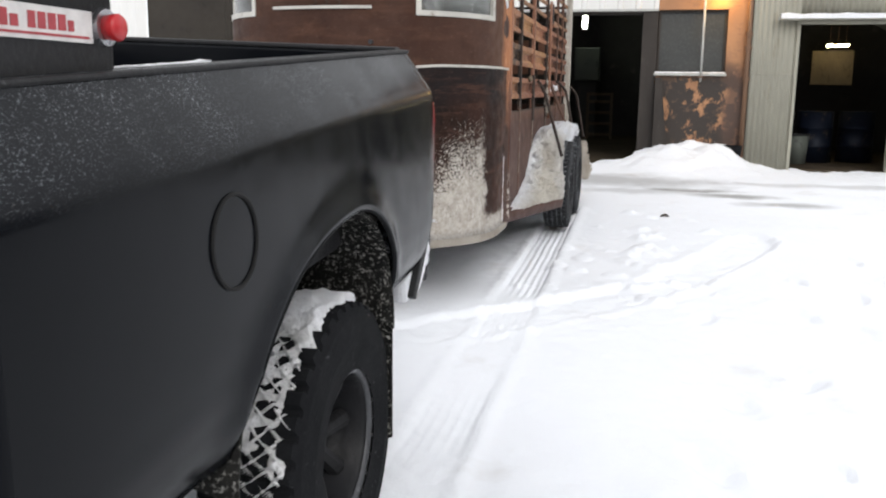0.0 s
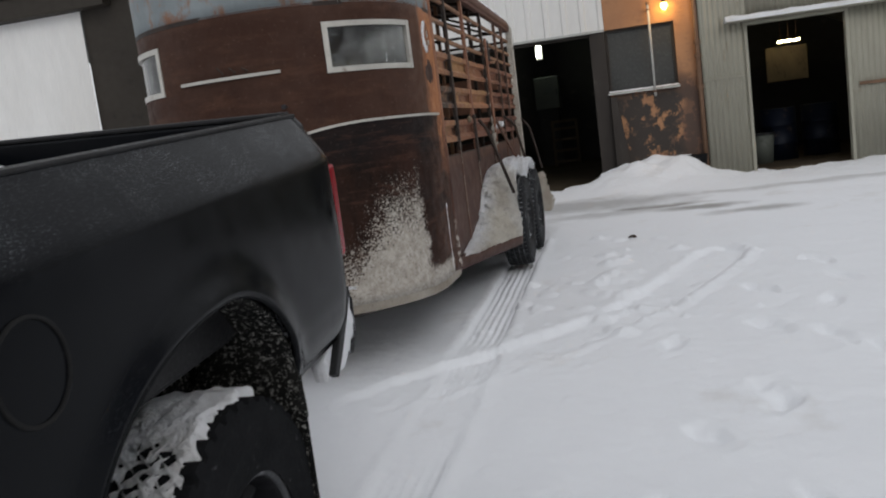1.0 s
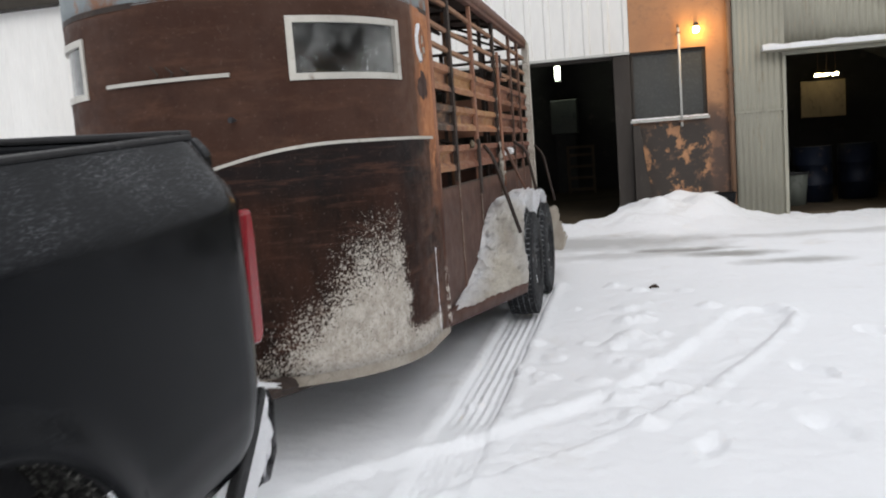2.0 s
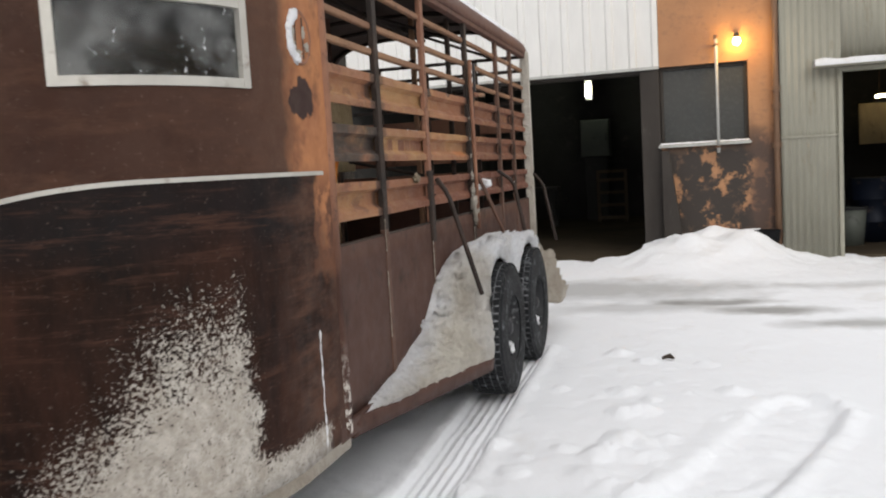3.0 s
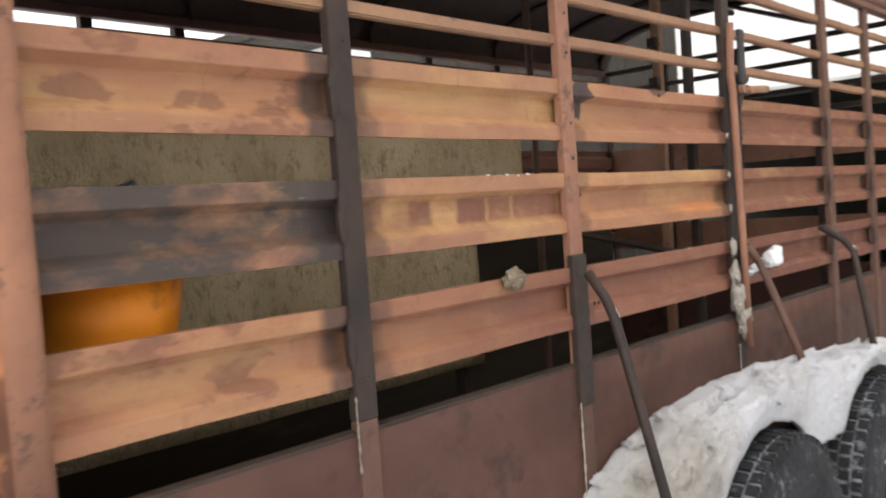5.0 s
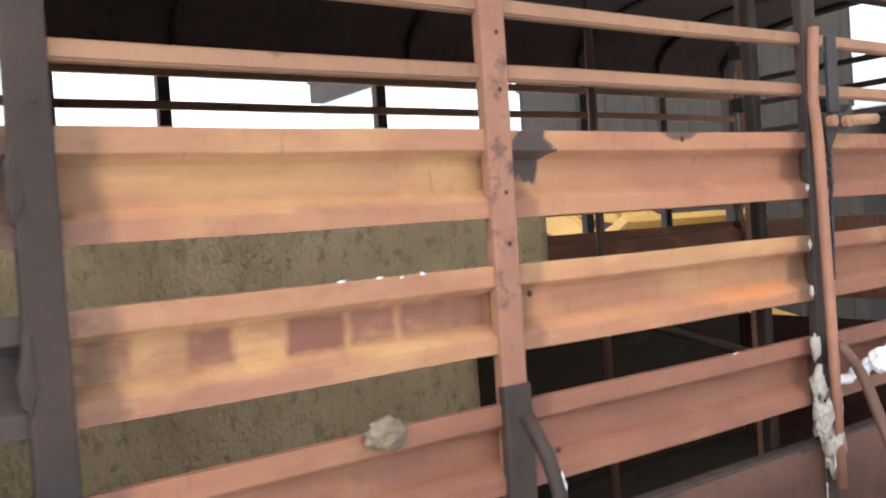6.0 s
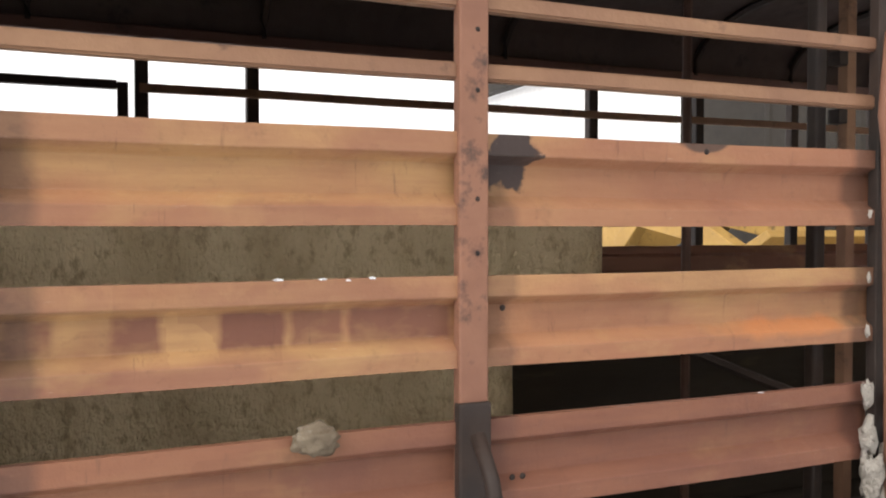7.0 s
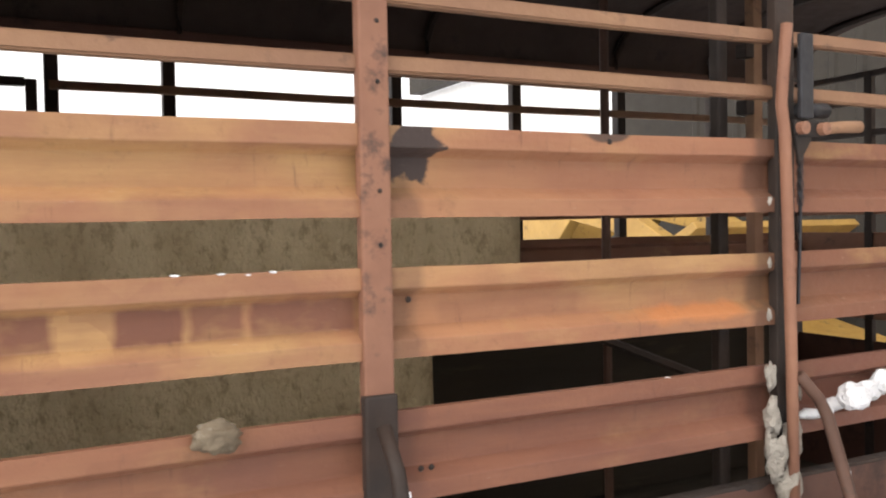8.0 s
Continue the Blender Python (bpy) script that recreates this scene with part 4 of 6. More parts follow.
ls = [[(1.74 + 0.03 * i, FACE - 0.31 + 0.024 * j, 2.302 + (0.075 + 0.02 * noise.noise(Vector((i * 0.15, 1, 4)))) * (1 - (2 * j / 8 - 1) ** 4)) for j in range(9)] for i in range(86)]
tagged(part("ledge_snow", grid(ls), CLEAN, None, "", True), "strip of snow on the ledge over the doorway", "snow", kind="structure")
tagged(part("shed_floor", box(1.4, 6.2, FACE - 0.05, FACE + 4.9, 0.0, 0.13, 0.01), CONCRETE), "dark shed floor", "floor", kind="structure")
hatch = thing("slide_bar", (3.75, FACE - 0.1, 1.2), "dark metal bar across the shed wall", "bar")
part("bar", box(3.5, 4.3, FACE - 0.13, FACE - 0.105, 1.18, 1.23, 0.004), DRAIN, hatch)

# inside the shed
board = thing("notice_board", (3.1, FACE + 3.0, 1.4), "brown hardboard panel hung inside the shed", "panel")
part("panel", box(2.75, 3.45, FACE + 3.0, FACE + 3.03, 1.4, 2.0, 0.006), PALLET, board)
for x in (2.95, 3.08, 3.21):
    t = thing("tube_lamp", (x, FACE + 2.6, 2.0), "small warm tube lamp hanging in the shed, lit", "lamp", "lamps in the shed")
    part("tube", tube([(x - 0.05, FACE + 2.6, 2.06), (x + 0.05, FACE + 2.6, 2.075)], 0.02, 8), WARMTUBE, t)
    part("hanger", tube([(x, FACE + 2.6, 2.08), (x, FACE + 2.6, 3.0)], 0.004, 5), DRAIN, t)
for x, y in ((2.65, 1.6), (3.35, 1.9)):
    d = thing("oil_drum", (x, FACE + y, 0.1), "faded blue steel drum standing in the shed", "drum", "drums in the shed")
    part("drum", lathe([(0, 0), (0, 0.28), (0.28, 0.28), (0.29, 0.295), (0.3, 0.28), (0.58, 0.28), (0.59, 0.295), (0.6, 0.28), (0.86, 0.28), (0.86, 0.26), (0.84, 0.0)], (x, FACE + y, 0.1), 24, "z"), BLUE, d, "", True)
    part("bung", lathe([(0, 0), (0, 0.03), (0.015, 0.03), (0.02, 0)], (x + 0.15, FACE + y, 0.945), 10, "z"), STEEL, d)
bin_t = thing("plastic_bin", (2.3, FACE + 1.1, 0.1), "grey plastic bin on the shed floor", "bin")
part("body", lathe([(0, 0), (0, 0.16), (0.5, 0.2), (0.5, 0.19), (0.05, 0.15), (0.05, 0)], (2.3, FACE + 1.1, 0.1), 20, "z"), BOXGREY, bin_t, "", True)
part("rim", lathe([(-0.015, 0.2), (-0.015, 0.215), (0.015, 0.215), (0.015, 0.2)], (2.3, FACE + 1.1, 0.6), 20, "z"), PLASTIC, bin_t)

# inside the bay
light = thing("tube_light", (-1.6, 20.9, 2.8), "cool white tube light hanging in the bay, lit", "lamp")
part("tube", tube([(-1.61, 20.9, 2.72), (-1.6, 20.9, 2.84), (-1.59, 20.9, 2.96)], 0.05, 10), TUBELIGHT, light)
part("housing", box(-1.67, -1.53, 20.97, 21.03, 2.65, 3.08, 0.01), PIPE, light)
part("cable", tube([(-1.6, 21.0, 3.08), (-1.6, 21.0, 4.4)], 0.008, 6), PLASTIC, light)
cab = thing("wall_cabinet", (-1.5, 21.3, 1.5), "grey-green metal cabinet on a stand in the bay", "cabinet")
part("body", box(-1.82, -1.22, 21.1, 21.5, 1.48, 2.25, 0.015), BOXGREY, cab)
part("door", box(-1.80, -1.24, 21.085, 21.1, 1.5, 2.23, 0.006), BOXGREY, cab)
part("handle", box(-1.30, -1.28, 21.06, 21.085, 1.8, 1.95, 0.004), STEEL, cab)
part("stand", box(-1.75, -1.29, 21.15, 21.45, 0.055, 1.48, 0.01), DARKWALL, cab)
rack = thing("pallet_stack", (-1.15, 20.5, 0.055), "weathered timber rack with open shelves", "rack")
for x in (-1.42, -0.88):
    part("upright", box(x - 0.03, x + 0.03, 20.4, 20.46, 0.055, 1.2, 0.004), PALLET, rack)
for z in (0.25, 0.5, 0.75, 1.0, 1.17):
    part("shelf_board", box(-1.42, -0.88, 20.36, 20.4, z - 0.03, z + 0.03, 0.004), PALLET, rack)
bench = thing("work_bench", (-3.0, 19.5, 0.055), "dark steel work bench in the bay", "bench")
part("top", box(-3.9, -2.1, 19.2, 19.9, 0.88, 0.94, 0.01), DARKWALL, bench)
for x in (-3.8, -2.2):
    for y in (19.3, 19.8):
        part("leg", box(x - 0.04, x + 0.04, y - 0.04, y + 0.04, 0.055, 0.88, 0.005), DARKWALL, bench)

# yellow loader parked behind the trailer
loader = thing("wheel_loader", (-6.4, 12.2, 0.0), "yellow wheel loader parked before the grey wall", "loader")
part("chassis", box(-8.0, -5.2, 11.9, 12.7, 0.6, 1.15, 0.05), PLASTIC, loader)
part("hood", prism([(-8.1, 1.1), (-6.9, 1.1), (-6.9, 1.78), (-7.9, 1.74), (-8.1, 1.6)], "y", 11.85, 12.75, 0.03), YELLOW, loader)
for y in (11.7, 12.72):
    part("lift_arm", prism([(-6.9, 1.4), (-6.6, 1.68), (-5.9, 1.56), (-4.8, 1.1), (-4.7, 1.25), (-5.8, 1.78), (-6.7, 1.80), (-7.0, 1.55)][::-1], "y", y, y + 0.14, 0.01), YELLOW, loader)
    part("cylinder", tube([(-6.6, y + 0.07, 1.25), (-5.6, y + 0.07, 1.62)], 0.06, 10), STEEL, loader)
part("bucket", prism([(-5.0, 0.7), (-4.2, 0.6), (-4.2, 0.66), (-4.85, 0.8), (-4.95, 1.35), (-4.55, 1.6), (-4.6, 1.65), (-5.1, 1.4)], "y", 11.4, 13.2, 0.01), YELLOW, loader)
for x in (-7.5, -5.6):
    for y in (11.75, 12.85):
        t = part("tyre", lathe([(-0.2, 0.3), (-0.2, 0.52), (-0.15, 0.6), (0.15, 0.6), (0.2, 0.52), (0.2, 0.3)], (x, y, 0.6), 28, "y"), RUBBER, loader, "", True)
        part("rim", lathe([(-0.12, 0.0), (-0.14, 0.1), (-0.1, 0.3), (0.1, 0.3), (0.14, 0.1), (0.12, 0.0)], (x, y, 0.6), 20, "y"), YELLOW, t)


# ---- the livestock trailer ----
NEAR, FARX = -1.005, -2.795
MID, HALF = -1.9, 0.895
NOSE_Y, NOSE_D, NOSE_P = 5.65, 0.81, 2.2
REAR = 10.38
trailer = thing("livestock_trailer", (MID, 7.9, 0.0), "old brown and rust-orange livestock trailer with slatted sides, caked with snow", "trailer")


def nose_half(f):
    """Plan point of the nose at angle f from 0 (near side) to 1 (far side)."""
    a = math.pi * f
    c, s = math.cos(a), math.sin(a)
    x = MID + HALF * math.copysign(abs(c) ** (2 / NOSE_P), c)
    return Vector((x, NOSE_Y - NOSE_D * abs(s) ** (2 / NOSE_P)))


dense = [Vector((NEAR, 6.0)), Vector((NEAR, 5.8))] + [nose_half(k / 160) for k in range(161)] + [Vector((FARX, 5.8)), Vector((FARX, 6.0))]
lengths = [0.0]
for a, b in zip(dense, dense[1:]):
    lengths.append(lengths[-1] + (b - a).length)
NOSE_L = lengths[-1]


def nose(s, out=0.0):
    """Plan point at s metres along the nose sheet, out metres proud of it."""
    s = max(0.0, min(NOSE_L, s))
    k = 0
    while k < len(lengths) - 2 and lengths[k + 1] < s:
        k += 1
    f = (s - lengths[k]) / max(1e-9, lengths[k + 1] - lengths[k])
    p = dense[k].lerp(dense[k + 1], f)
    d = (dense[k + 1] - dense[k]).normalized()
    if 1 < k < len(dense) - 3:
        d = (dense[k + 2] - dense[k - 1]).normalized()
    return p + out * Vector((-d.y, d.x))


def where(test):
    for i in range(2000):
        s = NOSE_L * i / 1999
        if test(nose(s)):
            return s


W0 = where(lambda p: p.y < 5.41)
W1 = where(lambda p: p.x < -1.385)
WINZ = (1.70, 1.938)
WINDOWS = [(W0, W1), (NOSE_L - W1, NOSE_L - W0)]


def strip(s0, s1, z0, z1, out, depth, step=0.03):
    """A bent bar that follows the nose sheet."""
    m = max(2, int((s1 - s0) / step) + 1)
    rows = []
    for k in range(m + 1):
        s = s0 + (s1 - s0) * k / m
        a, b = nose(s, out), nose(s, out - depth)
        rows.append([(a.x, a.y, z0), (a.x, a.y, z1), (b.x, b.y, z1), (b.x, b.y, z0)])
    bm = grid(rows, None, True)
    for row in (0, -1):
        vs = list(bm.verts)[:4] if row == 0 else list(bm.verts)[-4:]
        bm.faces.new(vs)
    bmesh.ops.recalc_face_normals(bm, faces=bm.faces[:])
    return bm


def nose_sheet(z0, z1, windows, dz=0.06):
    ss = sorted({round(NOSE_L * k / 120, 4) for k in range(121)} | {round(v, 4) for w in windows for v in w})
    zs = sorted({round(z0 + (z1 - z0) * k / max(1, int((z1 - z0) / dz)), 4) for k in range(max(1, int((z1 - z0) / dz)) + 1)} | ({WINZ[0], WINZ[1]} if windows else set()))
    bm = bmesh.new()
    vs = {}
    for i, s in enumerate(ss):
        for j, z in enumerate(zs):
            dent = 0.004 * noise.noise(Vector((s * 2.2, z * 2.2, 7)))
            p = nose(s, dent)
            vs[i, j] = bm.verts.new((p.x, p.y, z))
    for i in range(len(ss) - 1):
        for j in range(len(zs) - 1):
            s, z = (ss[i] + ss[i + 1]) / 2, (zs[j] + zs[j + 1]) / 2
            if not any(a < s < b and WINZ[0] < z < WINZ[1] for a, b in windows):
                bm.faces.new((vs[i, j], vs[i + 1, j], vs[i + 1, j + 1], vs[i, j + 1]))
    bmesh.ops.delete(bm, geom=[v for v in bm.verts if not v.link_faces], context="VERTS")
    return thick(bm, 0.012)


def dipped(bm):
    """The moulding runs down towards the middle of the nose."""
    for v in bm.verts:
        v.co.z -= 0.31 * max(0.0, 0.72 - math.sqrt((v.co.x - MID) ** 2 + 0.02)) ** 2
    return bm


part("nose_sheet", nose_sheet(0.34, 2.07, WINDOWS), BROWN, trailer, "brown nose sheet with bare orange primer and frozen spray", True)
part("top_band", nose_sheet(2.062, 2.36, []), ZINC, trailer, "galvanised band rusting at the seams", True)
part("band_lip", strip(0.0, NOSE_L, 2.05, 2.075, 0.012, 0.02), POST_DARK, trailer)
part("nose_skirt", strip(0.0, NOSE_L, 0.29, 0.345, 0.01, 0.03), PACKED, trailer, "lower lip caked with dirty snow")
part("moulding", dipped(strip(0.10, NOSE_L - 0.1, 1.387, 1.402, 0.014, 0.018)), TRIM, trailer, "pale aluminium moulding strip")
V0, V1 = where(lambda p: p.x < -1.64), where(lambda p: p.x < -2.25)
part("rain_strip", strip(V0, V1, 1.710, 1.727, 0.026, 0.03), TRIM, trailer, "bent pale rain strip")
for k in range(3):
    p = nose(V0 + (V1 - V0) * (0.32 + 0.12 * k), 0.022)
    part("dead_stalk", tube([(p.x, p.y, 1.728), (p.x + 0.02, p.y - 0.005, 1.745), (p.x - 0.015, p.y - 0.005, 1.765 + 0.01 * k)], 0.005, 5), BARK, trailer)
for k, (a, b) in enumerate(WINDOWS):
    f = part("window_frame", strip(a - 0.018, a + 0.012, WINZ[0] - 0.022, WINZ[1] + 0.022, 0.019, 0.03), TRIM, trailer, "pale aluminium window frame")
    part("stile", strip(b - 0.012, b + 0.018, WINZ[0] - 0.022, WINZ[1] + 0.022, 0.019, 0.03), TRIM, f)
    part("rail", strip(a + 0.012, b - 0.012, WINZ[0] - 0.022, WINZ[0] + 0.008, 0.017, 0.03), TRIM, f)
    part("rail", strip(a + 0.012, b - 0.012, WINZ[1] - 0.008, WINZ[1] + 0.022, 0.017, 0.03), TRIM, f)
    part("pane", strip(a, b, WINZ[0], WINZ[1], -0.002, 0.004), CLOUDY, trailer, "cloudy window pane with stuck snow")
p = nose(where(lambda q: q.x < -1.635), 0.02)
part("bolt", lathe([(0.02, 0), (0.02, 0.013), (0.04, 0.013), (0.045, 0.006), (0.07, 0.006)], (p.x, p.y - 0.07, 1.52), 10, "y"), STEEL, trailer)

run = [(NEAR + 0.009, 5.775 + 0.006 * noise.noise(Vector((k * 0.3, 1, 2))), 0.36 + 0.45 * k / 30) for k in range(31)]
part("seam_ice", tube(run, [0.002 + 0.009 * abs(noise.noise(Vector((k * 0.33, 4, 1)))) for k in range(31)], 7), CLEAN, trailer, "line of ice down the seam", True)
# round vent on the side sheet
vent = part("round_vent", lathe([(0.004, 0.082), (0.014, 0.087), (0.017, 0.095), (0.011, 0.105), (0.0, 0.107)], (NEAR, 5.77, 1.885), 32), CORNER, trailer, "round vent rim, rusty and half filled with snow")
part("mesh_back", lathe([(0.004, 0.0), (0.004, 0.08)], (NEAR, 5.77, 1.885), 24), POST_DARK, vent)
for k, (dy, dz, a, b) in enumerate(((-0.06, 0.01, 0.014, 0.026), (-0.052, -0.035, 0.022, 0.02), (-0.015, -0.06, 0.024, 0.012), (0.03, 0.02, 0.01, 0.022), (0.05, -0.03, 0.012, 0.016))):
    part("packed_snow", lump((NEAR + 0.012, 5.77 + dy, 1.885 + dz), (0.008, a, b), k + 20, 0.95, 3), PACKED, vent, "", True)
for k in range(9):
    a = math.pi * (0.62 + 0.78 * k / 8)
    part("packed_snow", lump((NEAR + 0.014, 5.77 + 0.085 * math.cos(a), 1.885 + 0.085 * math.sin(a)), (0.01, 0.024, 0.024), k * 2.3 + 60, 0.5, 2), CLEAN, vent, "", True)
for dy in (-0.03, 0.03):
    part("vent_bar", box(NEAR + 0.006, NEAR + 0.014, 5.77 + dy - 0.006, 5.77 + dy + 0.006, 1.81, 1.96, 0.002), POST_DARK, vent)

POSTS = [6.625, 7.374, 8.322, 9.25, 9.795]
FAR_POSTS = [6.968, 7.34, 8.2, 8.75, 9.3, 9.85]
SLATS = [(1.675, 1.83), (1.437, 1.591), (1.19, 1.348)]
BARS = [1.933, 2.05, 2.2]
FAR_BARS = [2.024, 2.139, 2.254]
SHAPE = [(0.0, -0.016), (0.0, 0.0), (0.19, 0.0), (0.20, -0.001), (0.33, -0.029), (0.345, -0.030), (0.66, -0.030), (0.675, -0.029), (0.765, -0.001), (0.78, 0.0), (1.0, 0.0), (1.0, -0.016)]


def slat(x, out, y0, y1, z0, z1, seed):
    n = max(3, int((y1 - y0) / 0.07))
    rows = []
    for k in range(n + 1):
        y = y0 + (y1 - y0) * k / n
        sag = 0.004 * noise.noise(Vector((y * 2.0, seed, 0)))
        bend = 0.005 * noise.noise(Vector((y * 2.6, seed, 4)))
        rows.append([(x + out * (d + bend), y, z0 + f * (z1 - z0) + sag) for f, d in SHAPE])
    bm = grid(rows)
    bmesh.ops.recalc_face_normals(bm, faces=bm.faces[:])
    thick(bm, 0.004)
    return bm


def side(x, out, posts):
    """Posts, slats, bars and lower panel of one side; out is +1 for the near side."""
    ends = [6.0] + posts + [REAR]
    for k, (a, b) in enumerate(zip(ends, ends[1:])):
        for j, (z0, z1) in enumerate(SLATS):
            part("slat", slat(x - out * 0.012, out, a + 0.001, b - 0.001, z0, z1, k * 3 + j + out * 40), SLAT, trailer, "", False)
    for y in posts:
        if out < 0:
            part("post", box(x - 0.03, x + 0.012, y - 0.022, y + 0.022, 0.38, 2.33, 0.005), POST_DARK, trailer)
            continue
        foot = 1.0 if y == POSTS[1] else 1.12 if y == POSTS[0] else 0.38
        part("post", box(x - 0.03, x - 0.003, y - 0.027, y + 0.027, foot, 2.33, 0.004), POST if y == POSTS[1] else POST_DARK if y in POSTS[:3] else POST_MID, trailer)
        if foot > 0.38:
            part("post_foot", box(x - 0.03, x - 0.004, y - 0.026, y + 0.026, 0.38, foot, 0.004), POST_MID, trailer)
        # burnt weld plates where the slats meet the post
        for z0, z1 in SLATS if y == POSTS[0] or y > 9 else ():
            bm = lump((x - 0.006, y - 0.024, (z0 + z1) / 2), (0.006, 0.012, 0.05), y * 3 + z0, 0.5, 3)
            part("weld_plate", bm, POST_DARK, trailer, "", True)
        # thin line of snow down the leading edge
        if y < 8.5:
            for z0, z1 in ((0.62, 0.93), (1.02, 1.17)) if y < 7 else ((0.72, 1.0),):
                run = [(x - 0.002, y - 0.030 + 0.003 * noise.noise(Vector((i, y, 3))), z0 + (z1 - z0) * i / 24) for i in range(25)]
                part("edge_snow", tube(run, [0.0008 + 0.0048 * abs(noise.noise(Vector((i * 0.45, y, z0)))) for i in range(25)], 6), GRIMY, trailer, "", True)
    for z in BARS if out > 0 else FAR_BARS:
        bm = bmesh.new()
        ys = np.linspace(6.0 if out > 0 else 6.96, REAR, 30)
        rows = []
        for y in ys:
            d = 0.004 * noise.noise(Vector((y * 1.4, z * 9, out)))
            a, b, h = x - out * 0.014 + d, x - out * 0.04 + d, 0.0145
            rows.append([(a, y, z - h + d), (a, y, z + h + d), (b, y, z + h + d), (b, y, z - h + d)])
        grid(rows, bm, True)
        bmesh.ops.recalc_face_normals(bm, faces=bm.faces[:])
        bmesh.ops.bevel(bm, geom=[e for e in bm.edges if abs(e.verts[0].co.y - e.verts[1].co.y) > 0.02], offset=0.004, segments=2, affect="EDGES")
        part("top_bar", bm, BAR, trailer)
    bm = grid([[(x - out * 0.016 + 0.003 * noise.noise(Vector((y * 2, z * 2, out))), y, z) for z in np.linspace(0.39, 1.092, 9)] for y in np.linspace(6.0, REAR, 60)])
    bmesh.ops.recalc_face_normals(bm, faces=bm.faces[:])
    part("lower_panel", thick(bm, 0.006), PANEL, trailer, "plain brown lower panel", True)
    part("panel_rail", box(min(x - out * 0.012, x - out * 0.045), max(x - out * 0.012, x - out * 0.045), 6.0, REAR, 1.08, 1.1, 0.004), POST_DARK, trailer)
    part("sill_beam", box(min(x + out * 0.012, x - out * 0.05), max(x + out * 0.012, x - out * 0.05), 5.9, REAR, 0.325, 0.395, 0.008), PANEL, trailer)
    part("roof_rail", box(min(x + out * 0.01, x - out * 0.04), max(x + out * 0.01, x - out * 0.04), 5.9, REAR, 2.305, 2.345, 0.006), ROOF, trailer)


side(NEAR, 1, POSTS)
side(FARX, -1, FAR_POSTS)
# rounded corner post behind the nose sheet
part("corner_post", box(NEAR - 0.03, NEAR + 0.022, 5.955, 6.02, 0.34, 2.34, 0.02), CORNER, trailer, "rust-streaked rounded corner post", True)
part("corner_post", box(FARX - 0.012, FARX + 0.03, 5.965, 6.02, 0.34, 2.34, 0.012), POST_DARK, trailer)
for x in (NEAR, FARX):
    part("rear_post", box(x - 0.035, x + 0.035, REAR - 0.03, REAR + 0.04, 0.33, 2.36, 0.008), POST_DARK if x < -2 else PACKED, trailer, "" if x < -2 else "rear corner post crusted with snow")

# rear gate
for z in BARS + [2.32]:
    part("gate_bar", box(FARX, NEAR, REAR - 0.012, REAR + 0.014, z - 0.014, z + 0.014, 0.003), POST_DARK, trailer)
for x in (-1.45, -1.9, -2.35):
    part("gate_post", box(x - 0.02, x + 0.02, REAR - 0.015, REAR + 0.018, 0.45, 2.33, 0.004), POST_DARK, trailer)
for z0, z1 in SLATS:
    part("gate_slat", box(FARX + 0.03, NEAR - 0.03, REAR - 0.004, REAR + 0.004, z0, z1, 0.002), POST, trailer)
part("gate_panel", box(FARX + 0.03, NEAR - 0.03, REAR - 0.003, REAR + 0.003, 0.42, 1.09, 0.001), PANEL, trailer)
part("deck", box(FARX + 0.01, NEAR - 0.012, 5.7, REAR - 0.02, 0.40, 0.45, 0.004), WOOD, trailer, "mucky plank deck")
# slanting brace and uprights inside
part("brace", tube([(-1.75, 8.0, 1.47), (-1.12, 8.2, 1.31)], 0.012, 6), POST_DARK, trailer)
part("inner_post", tube([(-2.1, 8.68, 0.45), (-2.1, 8.68, 2.5)], 0.016, 8), POST_MID, trailer)
part("inner_post", box(-1.517, -1.483, 8.733, 8.767, 0.45, 2.5, 0.003), BAR, trailer, "tan square inner upright")
for z in (1.98, 2.14):
    part("post_lug", box(-1.52, -1.48, 8.70, 8.733, z - 0.02, z + 0.02, 0.003), POST_DARK, trailer)


# roof
def roof_section(w, up, y, lift=0.0, n=26, lo=0.0):
    pts = []
    for k in range(n + 1):
        a = math.pi * (lo + (1 - 2 * lo) * k / n)
        c, s = math.cos(a), math.sin(a)
        pts.append((MID + (w + 0.4 * lift) * math.copysign(abs(c) ** 0.62, c), y, 2.335 + up * abs(s) ** 0.85 + lift * abs(s)))
    return pts


def nose_width(y):
    v = max(0.0, (NOSE_Y - y) / NOSE_D)
    return HALF * max(0.02, 1 - min(1.0, v) ** NOSE_P) ** (1 / NOSE_P)


front_ys = [NOSE_Y - NOSE_D * math.sin(math.pi / 2 * k / 12) for k in range(12, -1, -1)]
bm = grid([roof_section(nose_width(y) + 0.012, 0.26 * (0.25 + 0.75 * nose_width(y) / HALF), y) for y in front_ys] + [roof_section(HALF + 0.012, 0.26, y) for y in (5.8, 6.0)])
bmesh.ops.recalc_face_normals(bm, faces=bm.faces[:])
part("nose_roof", thick(bm, 0.01), ZINC, trailer, "galvanised rounded front of the roof", True)
bm = grid([roof_section(HALF + 0.016, 0.26, y) for y in np.linspace(6.0, REAR + 0.06, 24)])
bmesh.ops.recalc_face_normals(bm, faces=bm.faces[:])
part("roof_sheet", thick(bm, 0.008), ROOF, trailer, "brown barrel roof sheet", True)
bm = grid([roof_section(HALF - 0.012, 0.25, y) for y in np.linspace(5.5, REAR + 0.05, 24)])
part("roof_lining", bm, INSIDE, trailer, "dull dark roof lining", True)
rows = []
